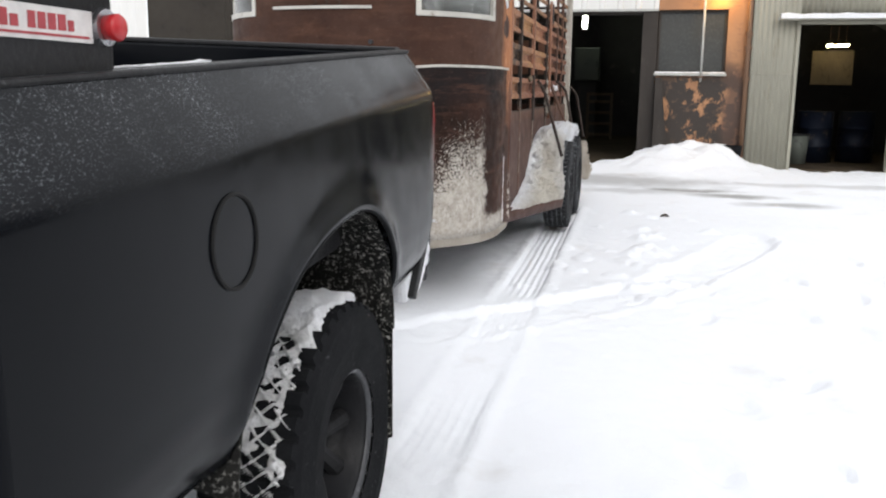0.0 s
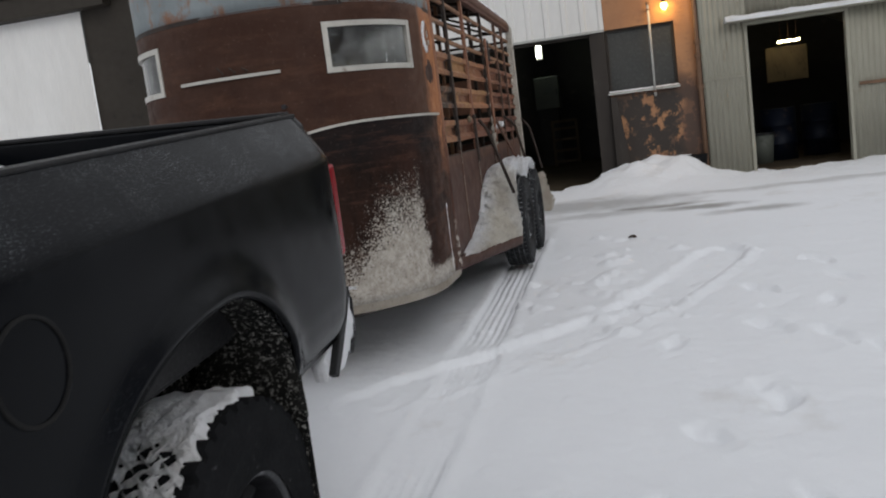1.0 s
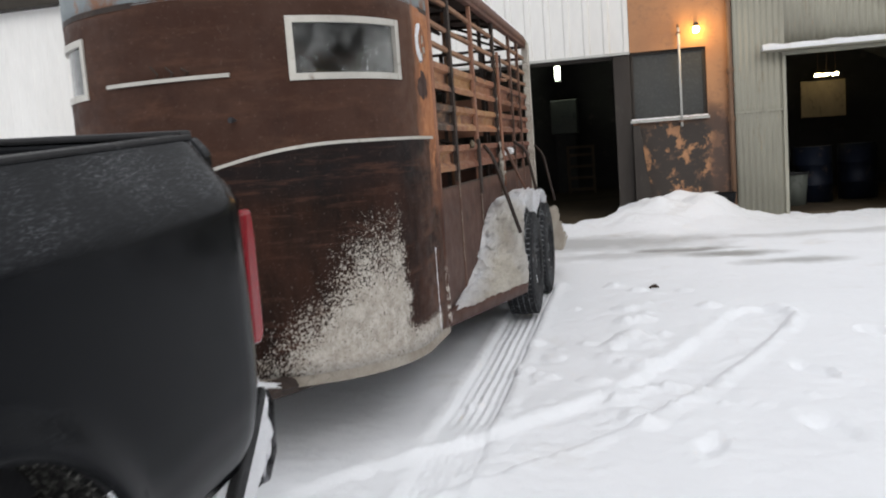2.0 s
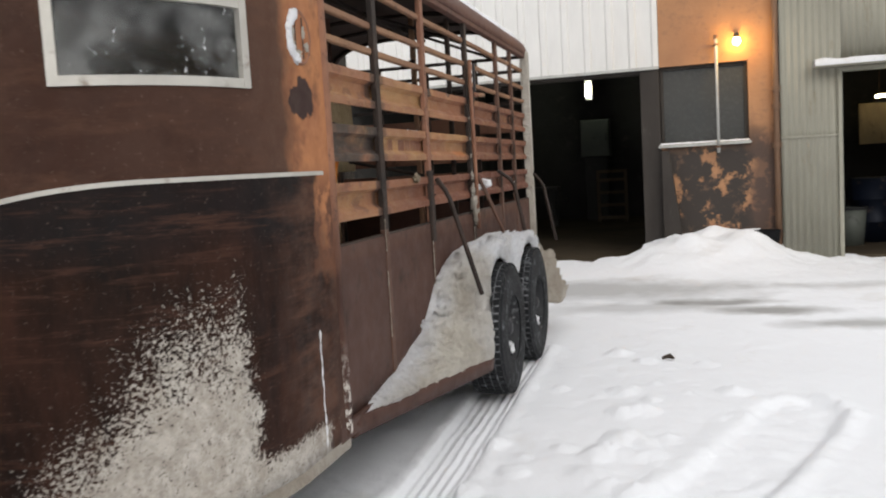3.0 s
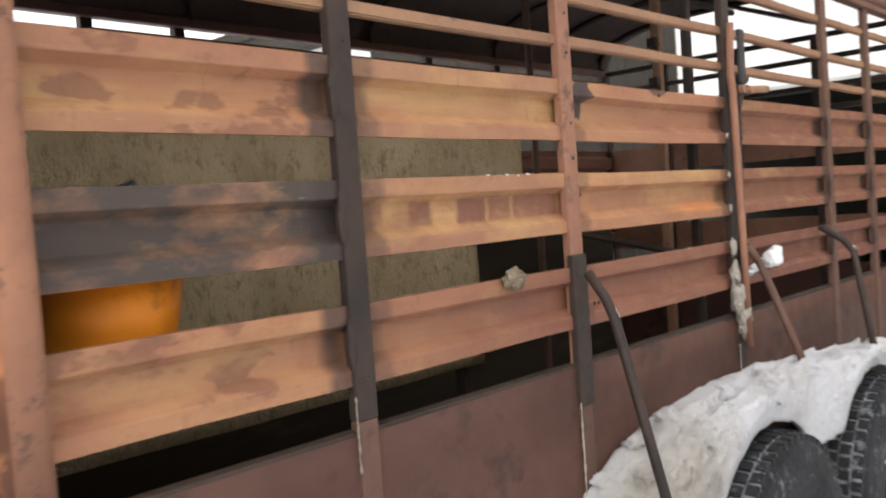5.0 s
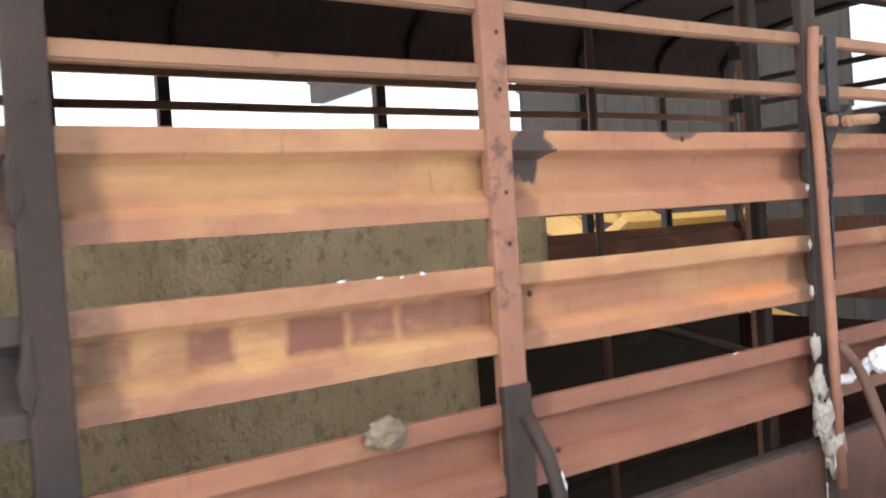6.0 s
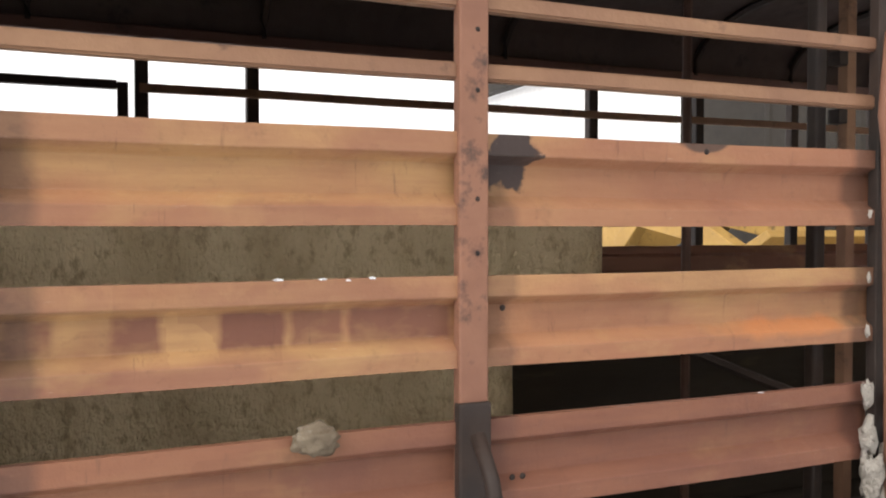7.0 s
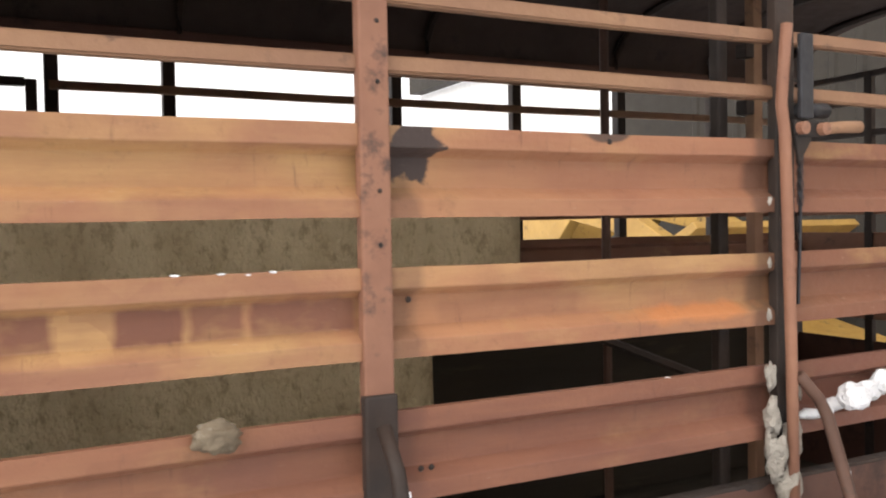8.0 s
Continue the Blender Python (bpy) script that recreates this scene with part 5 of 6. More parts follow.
for y in np.linspace(5.1, REAR + 0.05, 80):
    w = nose_width(y) if y < NOSE_Y else HALF
    row = roof_section(w + 0.012, 0.26 * (0.25 + 0.75 * w / HALF), y, 0.0, 30, 0.16)
    rows.append([(p[0], p[1], p[2] + 0.003 + (0.05 + 0.02 * noise.noise(Vector((p[0] * 3, p[1] * 2, 1)))) * (1 - abs(2 * k / 30 - 1) ** 8)) for k, p in enumerate(row)])
part("roof_snow", grid(rows), CLEAN, trailer, "layer of snow on the roof", True)
for y in [6.1] + POSTS + [10.3]:
    bow = roof_section(HALF - 0.03, 0.235, y, 0, 14)
    part("roof_bow", tube(bow, 0.016, 6), POST_DARK, trailer)
part("roof_purlin", tube([(MID, 5.6, 2.54), (MID, REAR, 2.54)], 0.018, 6), POST_DARK, trailer)
# slanting stays inside the roof
for y in (6.7, 8.4, 9.3):
    part("roof_stay", tube([(NEAR - 0.06, y, 2.2), (MID, y + 0.45, 2.55)], 0.012, 6), POST_DARK, trailer)

# latch post, rod and hardware at the side gate
gate = part("latch_post", box(NEAR - 0.115, NEAR - 0.085, 8.21, 8.24, 0.45, 2.33, 0.006), POST_DARK, trailer, "dark side gate frame tube")
part("far_gate_post", box(FARX, FARX + 0.03, 6.89, 6.925, 0.5, 2.155, 0.004), POST_DARK, trailer)
part("far_gate_rail", box(FARX, FARX + 0.03, 6.02, 6.89, 2.13, 2.16, 0.004), POST_DARK, trailer)
part("lock_rod", tube([(NEAR + 0.022, 8.314, 0.99), (NEAR + 0.022, 8.306, 1.4), (NEAR + 0.022, 8.291, 1.84), (NEAR + 0.022, 8.281, 1.90), (NEAR + 0.022, 8.286, 1.96), (NEAR + 0.022, 8.298, 2.07)], 0.0125, 12), POST, gate, "slightly bent brown lock rod", True)
part("latch_plate", box(NEAR + 0.020, NEAR + 0.034, 8.31, 8.405, 1.835, 1.872, 0.006), POST_DARK, gate)
part("latch_ear", prism([(8.315, 1.838), (8.37, 1.838), (8.325, 1.775)], "x", NEAR + 0.020, NEAR + 0.030, 0.003), POST_DARK, gate)
part("strap_plate", box(NEAR + 0.032, NEAR + 0.045, 8.315, 8.352, 1.872, 2.05, 0.003), STEEL, gate, "dark steel strap")
for y in (8.322, 8.385):
    part("latch_bolt", lathe([(0.0, 0.0), (0.0, 0.014), (0.016, 0.014), (0.018, 0.0)], (NEAR + 0.034, y, 1.852), 10), POST, gate)
part("latch_handle", tube([(NEAR + 0.032, 8.385, 1.852), (NEAR + 0.05, 8.43, 1.856), (NEAR + 0.06, 8.475, 1.857)], 0.013, 10), BAR, gate, "tan latch bolt", True)
part("latch_socket", tube([(NEAR + 0.0, 8.36, 1.895), (NEAR + 0.0, 8.44, 1.897)], 0.017, 10), STEEL, gate, "", True)
spring = [(NEAR + 0.02 + 0.007 * math.cos(i * 1.5), 8.338 + 0.007 * math.sin(i * 1.5), 1.69 + 0.0012 * i) for i in range(110)]
part("spring", tube(spring, 0.0016, 5), STEEL, gate)
part("hook_wire", tube([(NEAR + 0.02, 8.330, 1.48), (NEAR + 0.02, 8.335, 1.6), (NEAR + 0.02, 8.338, 1.69)], 0.004, 5), STEEL, gate)
for y, z, s in ((8.226, 1.70, 0.35), (8.225, 1.57, 0.4), (8.222, 1.46, 0.45), (8.225, 1.33, 1.0), (8.23, 1.24, 1.5), (8.235, 1.16, 1.9), (8.30, 1.30, 1.1), (8.29, 1.19, 1.6), (8.27, 1.08, 2.2)):
    part("snow_clot", lump((NEAR + 0.008, y + 0.035, z), (0.010 * s, 0.011 * s, 0.026 * s), y * 7 + z * 3, 0.7, 3), GRIMY, gate, "", True)
for y, zz in ((7.376, (2.0, 1.9, 1.72, 1.63)), (6.627, (1.86, 1.2))):
    for z in zz:
        part("rivet", lathe([(0.0, 0.0), (0.0, 0.0045), (0.002, 0.003), (0.003, 0.0)], (NEAR - 0.003, y + 0.004, z), 8), POST_DARK, trailer)
for y, z in ((7.44, 1.535), (8.10, 1.57), (7.86, 1.815), (7.45, 1.245), (7.47, 1.245)):
    part("rivet", lathe([(0.0, 0.0), (0.0, 0.006), (0.003, 0.004), (0.004, 0.0)], (NEAR - 0.012 if z != 1.535 and z != 1.57 else NEAR - 0.03, y, z), 8), POST_DARK, trailer)
part("post_sleeve", box(NEAR - 0.02, NEAR + 0.004, 7.344, 7.404, 0.99, 1.382, 0.005), POST_DARK, trailer, "dark burnt sleeve at the hinge")
mud = part("mud_clump", lump((NEAR + 0.0, 7.105, 1.345), (0.018, 0.036, 0.024), 5, 0.45, 4), MUD, trailer, "clump of frozen mud and ice on the slat", True)
for y, z in ((7.05, 1.592), (7.12, 1.592), (7.16, 1.590), (7.2, 1.592), (8.0, 1.348), (7.9, 1.346)):
    part("snow_crumb", lump((NEAR - 0.015, y, z), (0.004, 0.008, 0.0025), y * 9, 0.6, 1), CLEAN, trailer)

# fender rods
RODS = [((NEAR + 0.03, 7.365, 1.335), (-0.915, 7.37, 1.25), (-0.745, 7.33, 0.70)), ((NEAR + 0.03, 8.32, 1.33), (-0.955, 8.375, 1.26), (-0.80, 8.34, 0.90)),
        ((NEAR + 0.01, 9.05, 1.35), (-0.90, 9.12, 1.27), (-0.80, 9.03, 0.82)), ((NEAR + 0.03, REAR, 1.31), (-0.88, 10.33, 1.21), (-0.78, 10.28, 0.72))]
for k, (a, b, c) in enumerate(RODS):
    a, b, c = Vector(a), Vector(b), Vector(c)
    rod = part("fender_rod", tube([a, a.lerp(b, 0.75), b.lerp(c, 0.06), b.lerp(c, 0.5), c], 0.0135, 8), POST_MID if k == 1 else POST_DARK, trailer, "bent steel fender rod", True)
    for lo, hi in ((0.02, 0.2), (0.26, 0.45), (0.55, 0.8)):
        run = [b.lerp(c, lo + (hi - lo) * i / 9) + Vector((0.002, 0.010, 0.006)) for i in range(10)]
        part("snow_crust", tube(run, [0.002 + 0.006 * abs(noise.noise(Vector((i * 0.7, k, lo * 9)))) for i in range(10)], 6), CLEAN, rod, "", True)
part("snow_ball", lump((-0.945, 8.45, 1.275), (0.03, 0.035, 0.03), 9, 0.3, 3), CLEAN, trailer, "ball of snow stuck on the rod", True)
for k in range(5):
    part("slat_snow", lump((NEAR - 0.004, 8.40 + 0.06 * k, 1.232 + 0.012 * k), (0.018, 0.045, 0.012 + 0.004 * k), k + 31, 0.5, 2), CLEAN, trailer, "", True)

# wheels
def trailer_wheel(y):
    c = Vector((-0.825, y, 0.395))
    prof = [(-0.115, 0.20), (-0.12, 0.30), (-0.112, 0.365), (-0.095, 0.388), (0.095, 0.388), (0.112, 0.365), (0.12, 0.30), (0.115, 0.20)]
    bm = lathe(prof, c, 64)
    for k in range(56):
        a = 2 * math.pi * k / 56
        for j, x in enumerate((-0.085, -0.043, 0.0, 0.043, 0.085)):
            aa = a + (0.03 if j % 2 else 0.0)
            r = 0.396 - (0.006 if abs(x) > 0.08 else 0)
            u, v = Vector((0, math.cos(aa), math.sin(aa))), Vector((0, -math.sin(aa), math.cos(aa)))
            q = []
            for dx, dt, dr in ((-0.017, -0.016, 0.008), (0.017, -0.016, 0.008), (0.017, 0.016, 0.008), (-0.017, 0.016, 0.008), (-0.017, -0.016, -0.014), (0.017, -0.016, -0.014), (0.017, 0.016, -0.014), (-0.017, 0.016, -0.014)):
                q.append(bm.verts.new(c + Vector((x + dx, 0, 0)) + u * (r + dr) + v * dt))
            for f in ((0, 1, 2, 3), (0, 4, 5, 1), (1, 5, 6, 2), (2, 6, 7, 3), (3, 7, 4, 0)):
                bm.faces.new([q[i] for i in f])
    bmesh.ops.recalc_face_normals(bm, faces=bm.faces[:])
    tyre = part("tyre", bm, TYRE, trailer, "black treaded tyre with snow in the tread")
    part("tread_snow", lathe([(-0.098, 0.380), (-0.097, 0.393), (0.0, 0.396), (0.097, 0.393), (0.098, 0.380)], c, 64), GROOVE, tyre, "snow packed in the tread grooves", True)
    part("rim", lathe([(0.02, 0.0), (0.03, 0.06), (0.035, 0.075), (0.0, 0.1), (-0.01, 0.16), (0.06, 0.185), (0.105, 0.2), (0.112, 0.21), (0.10, 0.205)], c, 40), RIM, tyre, "dark steel rim", True)
    part("hub", lathe([(0.03, 0.05), (0.09, 0.045), (0.1, 0.03), (0.1, 0.0)], c, 20), STEEL, tyre, "", True)
    for k in range(6):
        a = 2 * math.pi * k / 6
        part("lug_nut", lathe([(0.0, 0.012), (0.03, 0.012), (0.034, 0.0)], c + Vector((0.01, 0.085 * math.cos(a), 0.085 * math.sin(a))), 6), STEEL, tyre)
    for k, (a, r, s) in enumerate(((2.3, 0.14, 0.04), (-1.2, 0.155, 0.045))):
        part("packed_snow", lump(c + Vector((0.07, r * math.cos(a), r * math.sin(a))), (0.018, s * 0.8, s * 0.8), k + y, 0.9, 3), CLEAN, tyre, "", True)


for y in (7.98, 8.93):
    trailer_wheel(y)
for y in (7.98, 8.93):
    part("far_tyre", lathe([(-0.11, 0.2), (-0.12, 0.3), (-0.1, 0.395), (0.1, 0.395), (0.12, 0.3), (0.11, 0.2)], (-2.97, y, 0.395), 40), RUBBER, trailer, "", True)
    part("axle", tube([(-2.9, y, 0.395), (-0.9, y, 0.395)], 0.04, 10), STEEL, trailer)

# fender: one sheet caked with snow, from the front wing over both wheels to the rear wing
IN_LINE = [(6.08, 0.375), (6.6, 0.445), (7.06, 0.55), (7.22, 0.66), (7.35, 0.76), (7.5, 0.83), (7.752, 0.885), (8.05, 0.905), (8.6, 0.875), (9.2, 0.81), (9.5, 0.72), (9.75, 0.52), (9.88, 0.34)]
TYRES_Y = (7.98, 8.93)


def along(line, y):
    for (ya, za), (yb, zb) in zip(line, line[1:]):
        if ya <= y <= yb:
            return za + (zb - za) * (y - ya) / (yb - ya)
    return line[0][1] if y < line[0][0] else line[-1][1]


def lip(y):
    """Height of the outer fender edge."""
    if y < 7.5:
        return 0.372 - 0.055 * (y - 6.08) / 1.42
    arcs = [0.395 + math.sqrt(max(0.0, 0.43 ** 2 - (y - c) ** 2)) for c in TYRES_Y if abs(y - c) < 0.43]
    z = max(arcs) if arcs else 0.32
    if 7.7 < y < 9.25:
        z = max(z, 0.66)
    return z if y < 9.38 else max(0.28, z - 0.2 * (y - 9.38))


def fender_point(y, u):
    x_out = NEAR + (-0.735 - NEAR) * min(1.0, (y - 6.08) / 1.36) - 0.05 * sstep(7.48, 7.62, y) + 0.12 * sstep(9.36, 9.6, y)
    z_in, z_out = along(IN_LINE, y), lip(y)
    q = 1.15 + 2.0 * sstep(7.3, 7.85, y) - 1.6 * sstep(9.3, 9.8, y)
    x = NEAR - 0.016 + (x_out - NEAR + 0.016) * (1 - (1 - u) ** q)
    z = z_in + (z_out - z_in) * u ** q
    p = Vector((x, y, z))
    calm = min(1.0, 6 * (1 - u)) * min(1.0, 0.25 + 5 * u) * sstep(6.05, 6.5, y)
    push = 0.014 + 0.03 * noise.noise(p * 4.2) + 0.034 * abs(noise.noise(p * 10)) + 0.036 * abs(noise.noise(p * 24)) + 0.02 * noise.noise(p * 50)
    top = sstep(7.3, 7.8, y)
    ridge = sstep(7.1, 7.7, y) * min(1.0, 4 * (1 - u))
    push += ridge * (0.06 * abs(noise.noise(p * 7 + Vector((3, 0, 0)))) + 0.035 * abs(noise.noise(p * 17)))
    return p + calm * push * Vector((0.6, -0.6 * (1 - top), 0.35 + 0.55 * top)) + Vector((0, 0, 0.008 * noise.noise(p * 20))) * (1 - calm)


def fender_piece(y0, y1, m):
    rows = []
    for i in range(m + 1):
        y = y0 + (y1 - y0) * i / m
        rows.append([fender_point(y, j / 56) for j in range(57)])
    bm = grid(rows)
    bmesh.ops.recalc_face_normals(bm, faces=bm.faces[:])
    bm.normal_update()
    if sum(f.normal.x for f in bm.faces) < 0:
        bmesh.ops.reverse_faces(bm, faces=bm.faces[:])
    return thick(bm, 0.02)


part("front_wing", fender_piece(6.08, 7.62, 130), FENDER, trailer, "front fender wing caked with packed snow", True)
part("fender_snow", fender_piece(7.62, 9.36, 150), FENDER, trailer, "lumpy snow caked over the wheels", True)
part("rear_wing", fender_piece(9.36, 9.88, 40), PACKED, trailer, "rear fender wing caked with snow", True)
edge = []
for k in range(25):
    y = 6.05 + 1.43 * k / 24
    x = NEAR + (-0.742 - NEAR) * min(1.0, max(0.0, (y - 6.08) / 1.36))
    edge.append([(x, y, lip(y) + 0.014), (x + 0.006, y, lip(y) - 0.01), (x - 0.004, y, lip(y) - 0.062), (x - 0.05, y, lip(y) - 0.066)])
edge_bm = grid(edge)
bmesh.ops.recalc_face_normals(edge_bm, faces=edge_bm.faces[:])
part("wing_edge", thick(edge_bm, 0.005), PANEL, trailer, "brown folded lower fender edge", True)
for k in range(26):
    y = 6.95 + 0.09 * k + 0.03 * math.sin(k * 5.1)
    q = fender_point(y, 0.12 + 0.10 * math.sin(k * 2.3) + 0.25 * sstep(7.6, 8.0, y))
    r = 0.5 + 0.5 * abs(math.sin(k * 3.7))
    part("snow_lump", lump(q - Vector((0, 0, 0.008 * r)), (0.034 * r, 0.045 * r, 0.026 * r), k * 1.7, 0.8, 3), FENDER, trailer, "", True)

# running gear and drawbar
for x in (-1.35, -2.45):
    part("chassis_rail", box(x - 0.04, x + 0.04, 5.2, REAR - 0.05, 0.30, 0.40, 0.006), POST_DARK, trailer)
for sx in (-1, 1):
    part("drawbar", tube([(MID + sx * 0.55, 5.5, 0.25), (MID + sx * 0.05, 3.75, 0.40)], 0.045, 8), POST_DARK, trailer)
part("coupler", box(MID - 0.06, MID + 0.06, 3.55, 3.85, 0.44, 0.56, 0.015), STEEL, trailer)

# added boards that block the daylight through the far side gaps
for z0, z1 in ((0.46, 0.80), (0.81, 1.15), (1.16, 1.42)):
    part("gap_board", box(FARX + 0.03, FARX + 0.05, 6.03, 10.3, z0 - 0.004, z1 + 0.004, 0.0015), WOOD, trailer, "added dark board closing the far side gaps")
# added tan boards along the middle, standing in for the omitted animal
for z0, z1, end, step in ((0.99, 1.42, 7.83, 0.0), (1.425, 1.85, 8.1, 0.016)):
    rows = []
    for k in range(41):
        y = 6.03 + (end - 6.03) * k / 40
        rows.append([(-1.77 + step + 0.008 * noise.noise(Vector((y * 3, z * 3, 2))) + 0.003 * noise.noise(Vector((y * 9, z * 9, 5))), y, z + 0.004 * noise.noise(Vector((y * 4, z, 8)))) for z in np.linspace(z0 - 0.02, z1, 9)])
    bm = grid(rows)
    bmesh.ops.recalc_face_normals(bm, faces=bm.faces[:])
    part("stand_in_board", thick(bm, 0.022), STAND_IN, trailer, "added tan board standing in for the omitted animal", True)
for y in (6.2, 7.78):
    part("stand_in_post", box(-1.83, -1.785, y - 0.02, y + 0.02, 0.45, 1.84, 0.004), POST_DARK, trailer)
bucket = thing("feed_bucket", (-1.20, 6.17, 1.28), "dirty orange plastic bucket hooked inside the slats", "bucket")
part("body", lathe([(0.0, 0.0), (0.0, 0.105), (0.2, 0.14), (0.2, 0.135), (0.01, 0.10), (0.01, 0.0)], (-1.20, 6.205, 1.255), 28, "z"), ORANGE, bucket, "", True)
part("rim", lathe([(-0.012, 0.14), (-0.012, 0.148), (0.008, 0.148), (0.008, 0.14)], (-1.20, 6.205, 1.455), 28, "z"), ORANGE, bucket)
part("hook", tube([(-1.20, 6.205, 1.585), (-1.06, 6.205, 1.60), (-1.05, 6.205, 1.585)], 0.004, 5), STEEL, bucket)
part("handle", tube([(-1.20, 6.205 + 0.143 * math.cos(a), 1.455 + 0.143 * math.sin(a)) for a in (math.pi * k / 14 for k in range(15))], 0.004, 5), STEEL, bucket)


# ---- the pickup truck ----
RAKE, LEAN = 0.063, 0.035


def rake(bm, y0=3.33):
    """The truck stands nose down on the sloping yard."""
    for v in bm.verts:
        v.co.z += RAKE * (v.co.y - y0) - LEAN * (v.co.x + 0.97)
    return bm


truck = thing("pickup_truck", (-1.87, 1.4, 0.0), "dark charcoal pickup truck with an open bed, dusted with snow", "pickup truck")
TX = -0.86
BED0, BED1 = 0.82, 3.36
ARCH_Y, ARCH_Z, ARCH_R = 2.25, 0.48, 0.505


def arch(a):
    """Point (y, z) of the wheel opening at angle a; longer towards the cab."""
    c, s = math.cos(a), math.sin(a)
    if c >= 0:
        return ARCH_Y + 0.48 * c, ARCH_Z + ARCH_R * s
    return ARCH_Y - 0.72 * abs(c) ** 0.9, ARCH_Z + ARCH_R * s ** 0.9

PROFILE = [(1.40, -0.165), (1.413, -0.15), (1.415, -0.125), (1.407, -0.112), (1.395, -0.105), (1.375, -0.09), (1.345, -0.066), (1.31, -0.041), (1.28, -0.020), (1.26, -0.008), (1.245, -0.003), (1.22, -0.0025), (1.15, -0.001), (1.05, 0.001), (0.95, 0.003), (0.85, 0.004), (0.75, 0.0), (0.66, -0.018), (0.58, -0.05)]


def skin(z):
    for (za, xa), (zb, xb) in zip(PROFILE, PROFILE[1:]):
        if zb <= z <= za:
            return xb + (xa - xb) * (z - zb) / (za - zb)
    return PROFILE[-1][1] if z < 1 else PROFILE[0][1]


def bed_side(mirror):
    ys = sorted(set([round(v, 4) for v in np.linspace(BED0, BED1, 60)] + [round(arch(math.pi * k / 60)[0], 4) for k in range(61)]))
    zs_top = [p[0] for p in PROFILE]
    rows = []
    for y in ys:
        low = PROFILE[-1][0]
        d = (y - ARCH_Y) / 0.48 if y > ARCH_Y else (ARCH_Y - y) / 0.72
        if d < 1:
            q = 2.0 if y > ARCH_Y else 2.222
            low = max(low, ARCH_Z + ARCH_R * (1 - d ** q) ** (1 / q))
        end = sstep(BED1 - 0.22, BED1, y)
        row = []
        for z, dx in PROFILE[:5]:
            row.append((z, dx))
        for k in range(1, 29):
            z = PROFILE[4][0] + (low - PROFILE[4][0]) * k / 28
            row.append((z, skin(z)))
        pts = []
        for z, dx in row:
            flare = 0.018 * math.exp(-((math.hypot((y - ARCH_Y) / (0.48 if y > ARCH_Y else 0.72), (z - ARCH_Z) / ARCH_R) - 1) / 0.12) ** 2)
            x = TX + dx + flare - 0.058 * end ** 3
            if mirror:
                x = -3.74 - x
            zz = z - 0.11 * sstep(BED1 - 0.13, BED1, y) ** 1.5 * sstep(1.2, 1.4, z) + RAKE * (y - BED1) - LEAN * (x + 0.97)
            pts.append((x, y, zz))
        rows.append(pts)
    bm = grid(rows)
    bm.normal_update()
    sign = 1 if not mirror else -1
    if sum(f.normal.x for f in bm.faces) * sign < 0:
        bmesh.ops.reverse_faces(bm, faces=bm.faces[:])
    return thick(bm, 0.02)


near_side = part("bed_side", bed_side(False), TRUCK, truck, "charcoal bed side with a frosted shoulder and painted sky sheen", True)
part("bed_side", bed_side(True), TRUCK, truck, "", True)
SEAM = plain("black_gap", (0.002, 0.002, 0.002), 0.9)
ring = [(TX + 0.002 + skin(1.06 + 0.098 * math.sin(a)), 1.53 + 0.098 * math.cos(a), 0.947 + 0.098 * math.sin(a)) for a in (2 * math.pi * k / 40 for k in range(41))]
door = part("fuel_door", tube(ring, 0.0045, 6), SEAM, near_side, "round fuel door outlined by a black seam")
part("finger_notch", lathe([(0.0, 0.0), (0.004, 0.007), (0.0, 0.009)], (TX - 0.003, 1.615, 0.952), 12), PLASTIC, door)
for mx in (0, 1):
    def sx(x):
        return -3.74 - x if mx else x
    a, b = sorted((sx(-1.03), sx(-0.965)))
    part("rail_cap", rake(box(a, b, BED0, BED1 - 0.12, 1.398, 1.412, 0.006)), PLASTIC, truck, "black plastic bed rail cap")
    a, b = sorted((sx(-1.06), sx(-1.03)))
    part("bed_wall", rake(box(a, b, BED0, BED1 - 0.04, 0.78, 1.405, 0.006)), PLASTIC, truck)
crust = []
for k in range(40):
    y = BED0 + 0.03 + 0.9 * k / 39
    crust.append((-1.02 + 0.006 * noise.noise(Vector((y * 9, 2, 1))), y, 1.412 + RAKE * (y - 3.33) + 0.002))
part("rail_snow", tube(crust, [0.003 + 0.012 * abs(noise.noise(Vector((k * 0.31, 5, 1)))) for k in range(40)], 7), CLEAN, truck, "thin line of snow on the bed rail", True)
# wheel arch liner
rows = []
for k in range(41):
    ay, az = arch(math.pi * k / 40)
    rows.append([(TX - 0.012 - 0.38 * j / 8, ay, az - 0.004 + 0.03 * math.sin(math.pi * j / 8)) for j in range(9)])
bm = rake(grid(rows))
part("arch_liner", thick(bm, 0.01), SPATTER, truck, "wheel arch liner spattered with snow", True)
part("inner_arch", box(-1.30, -1.25, 1.5, 2.9, 0.3, 0.93, 0.01), SPATTER, truck)
part("arch_lip", rake(tube([(TX + 0.010 + skin(arch(a)[1]), arch(a)[0], arch(a)[1]) for a in (math.pi * (0.09 + 0.82 * k / 40) for k in range(41))], 0.008, 8)), RUBBER, near_side, "", True)
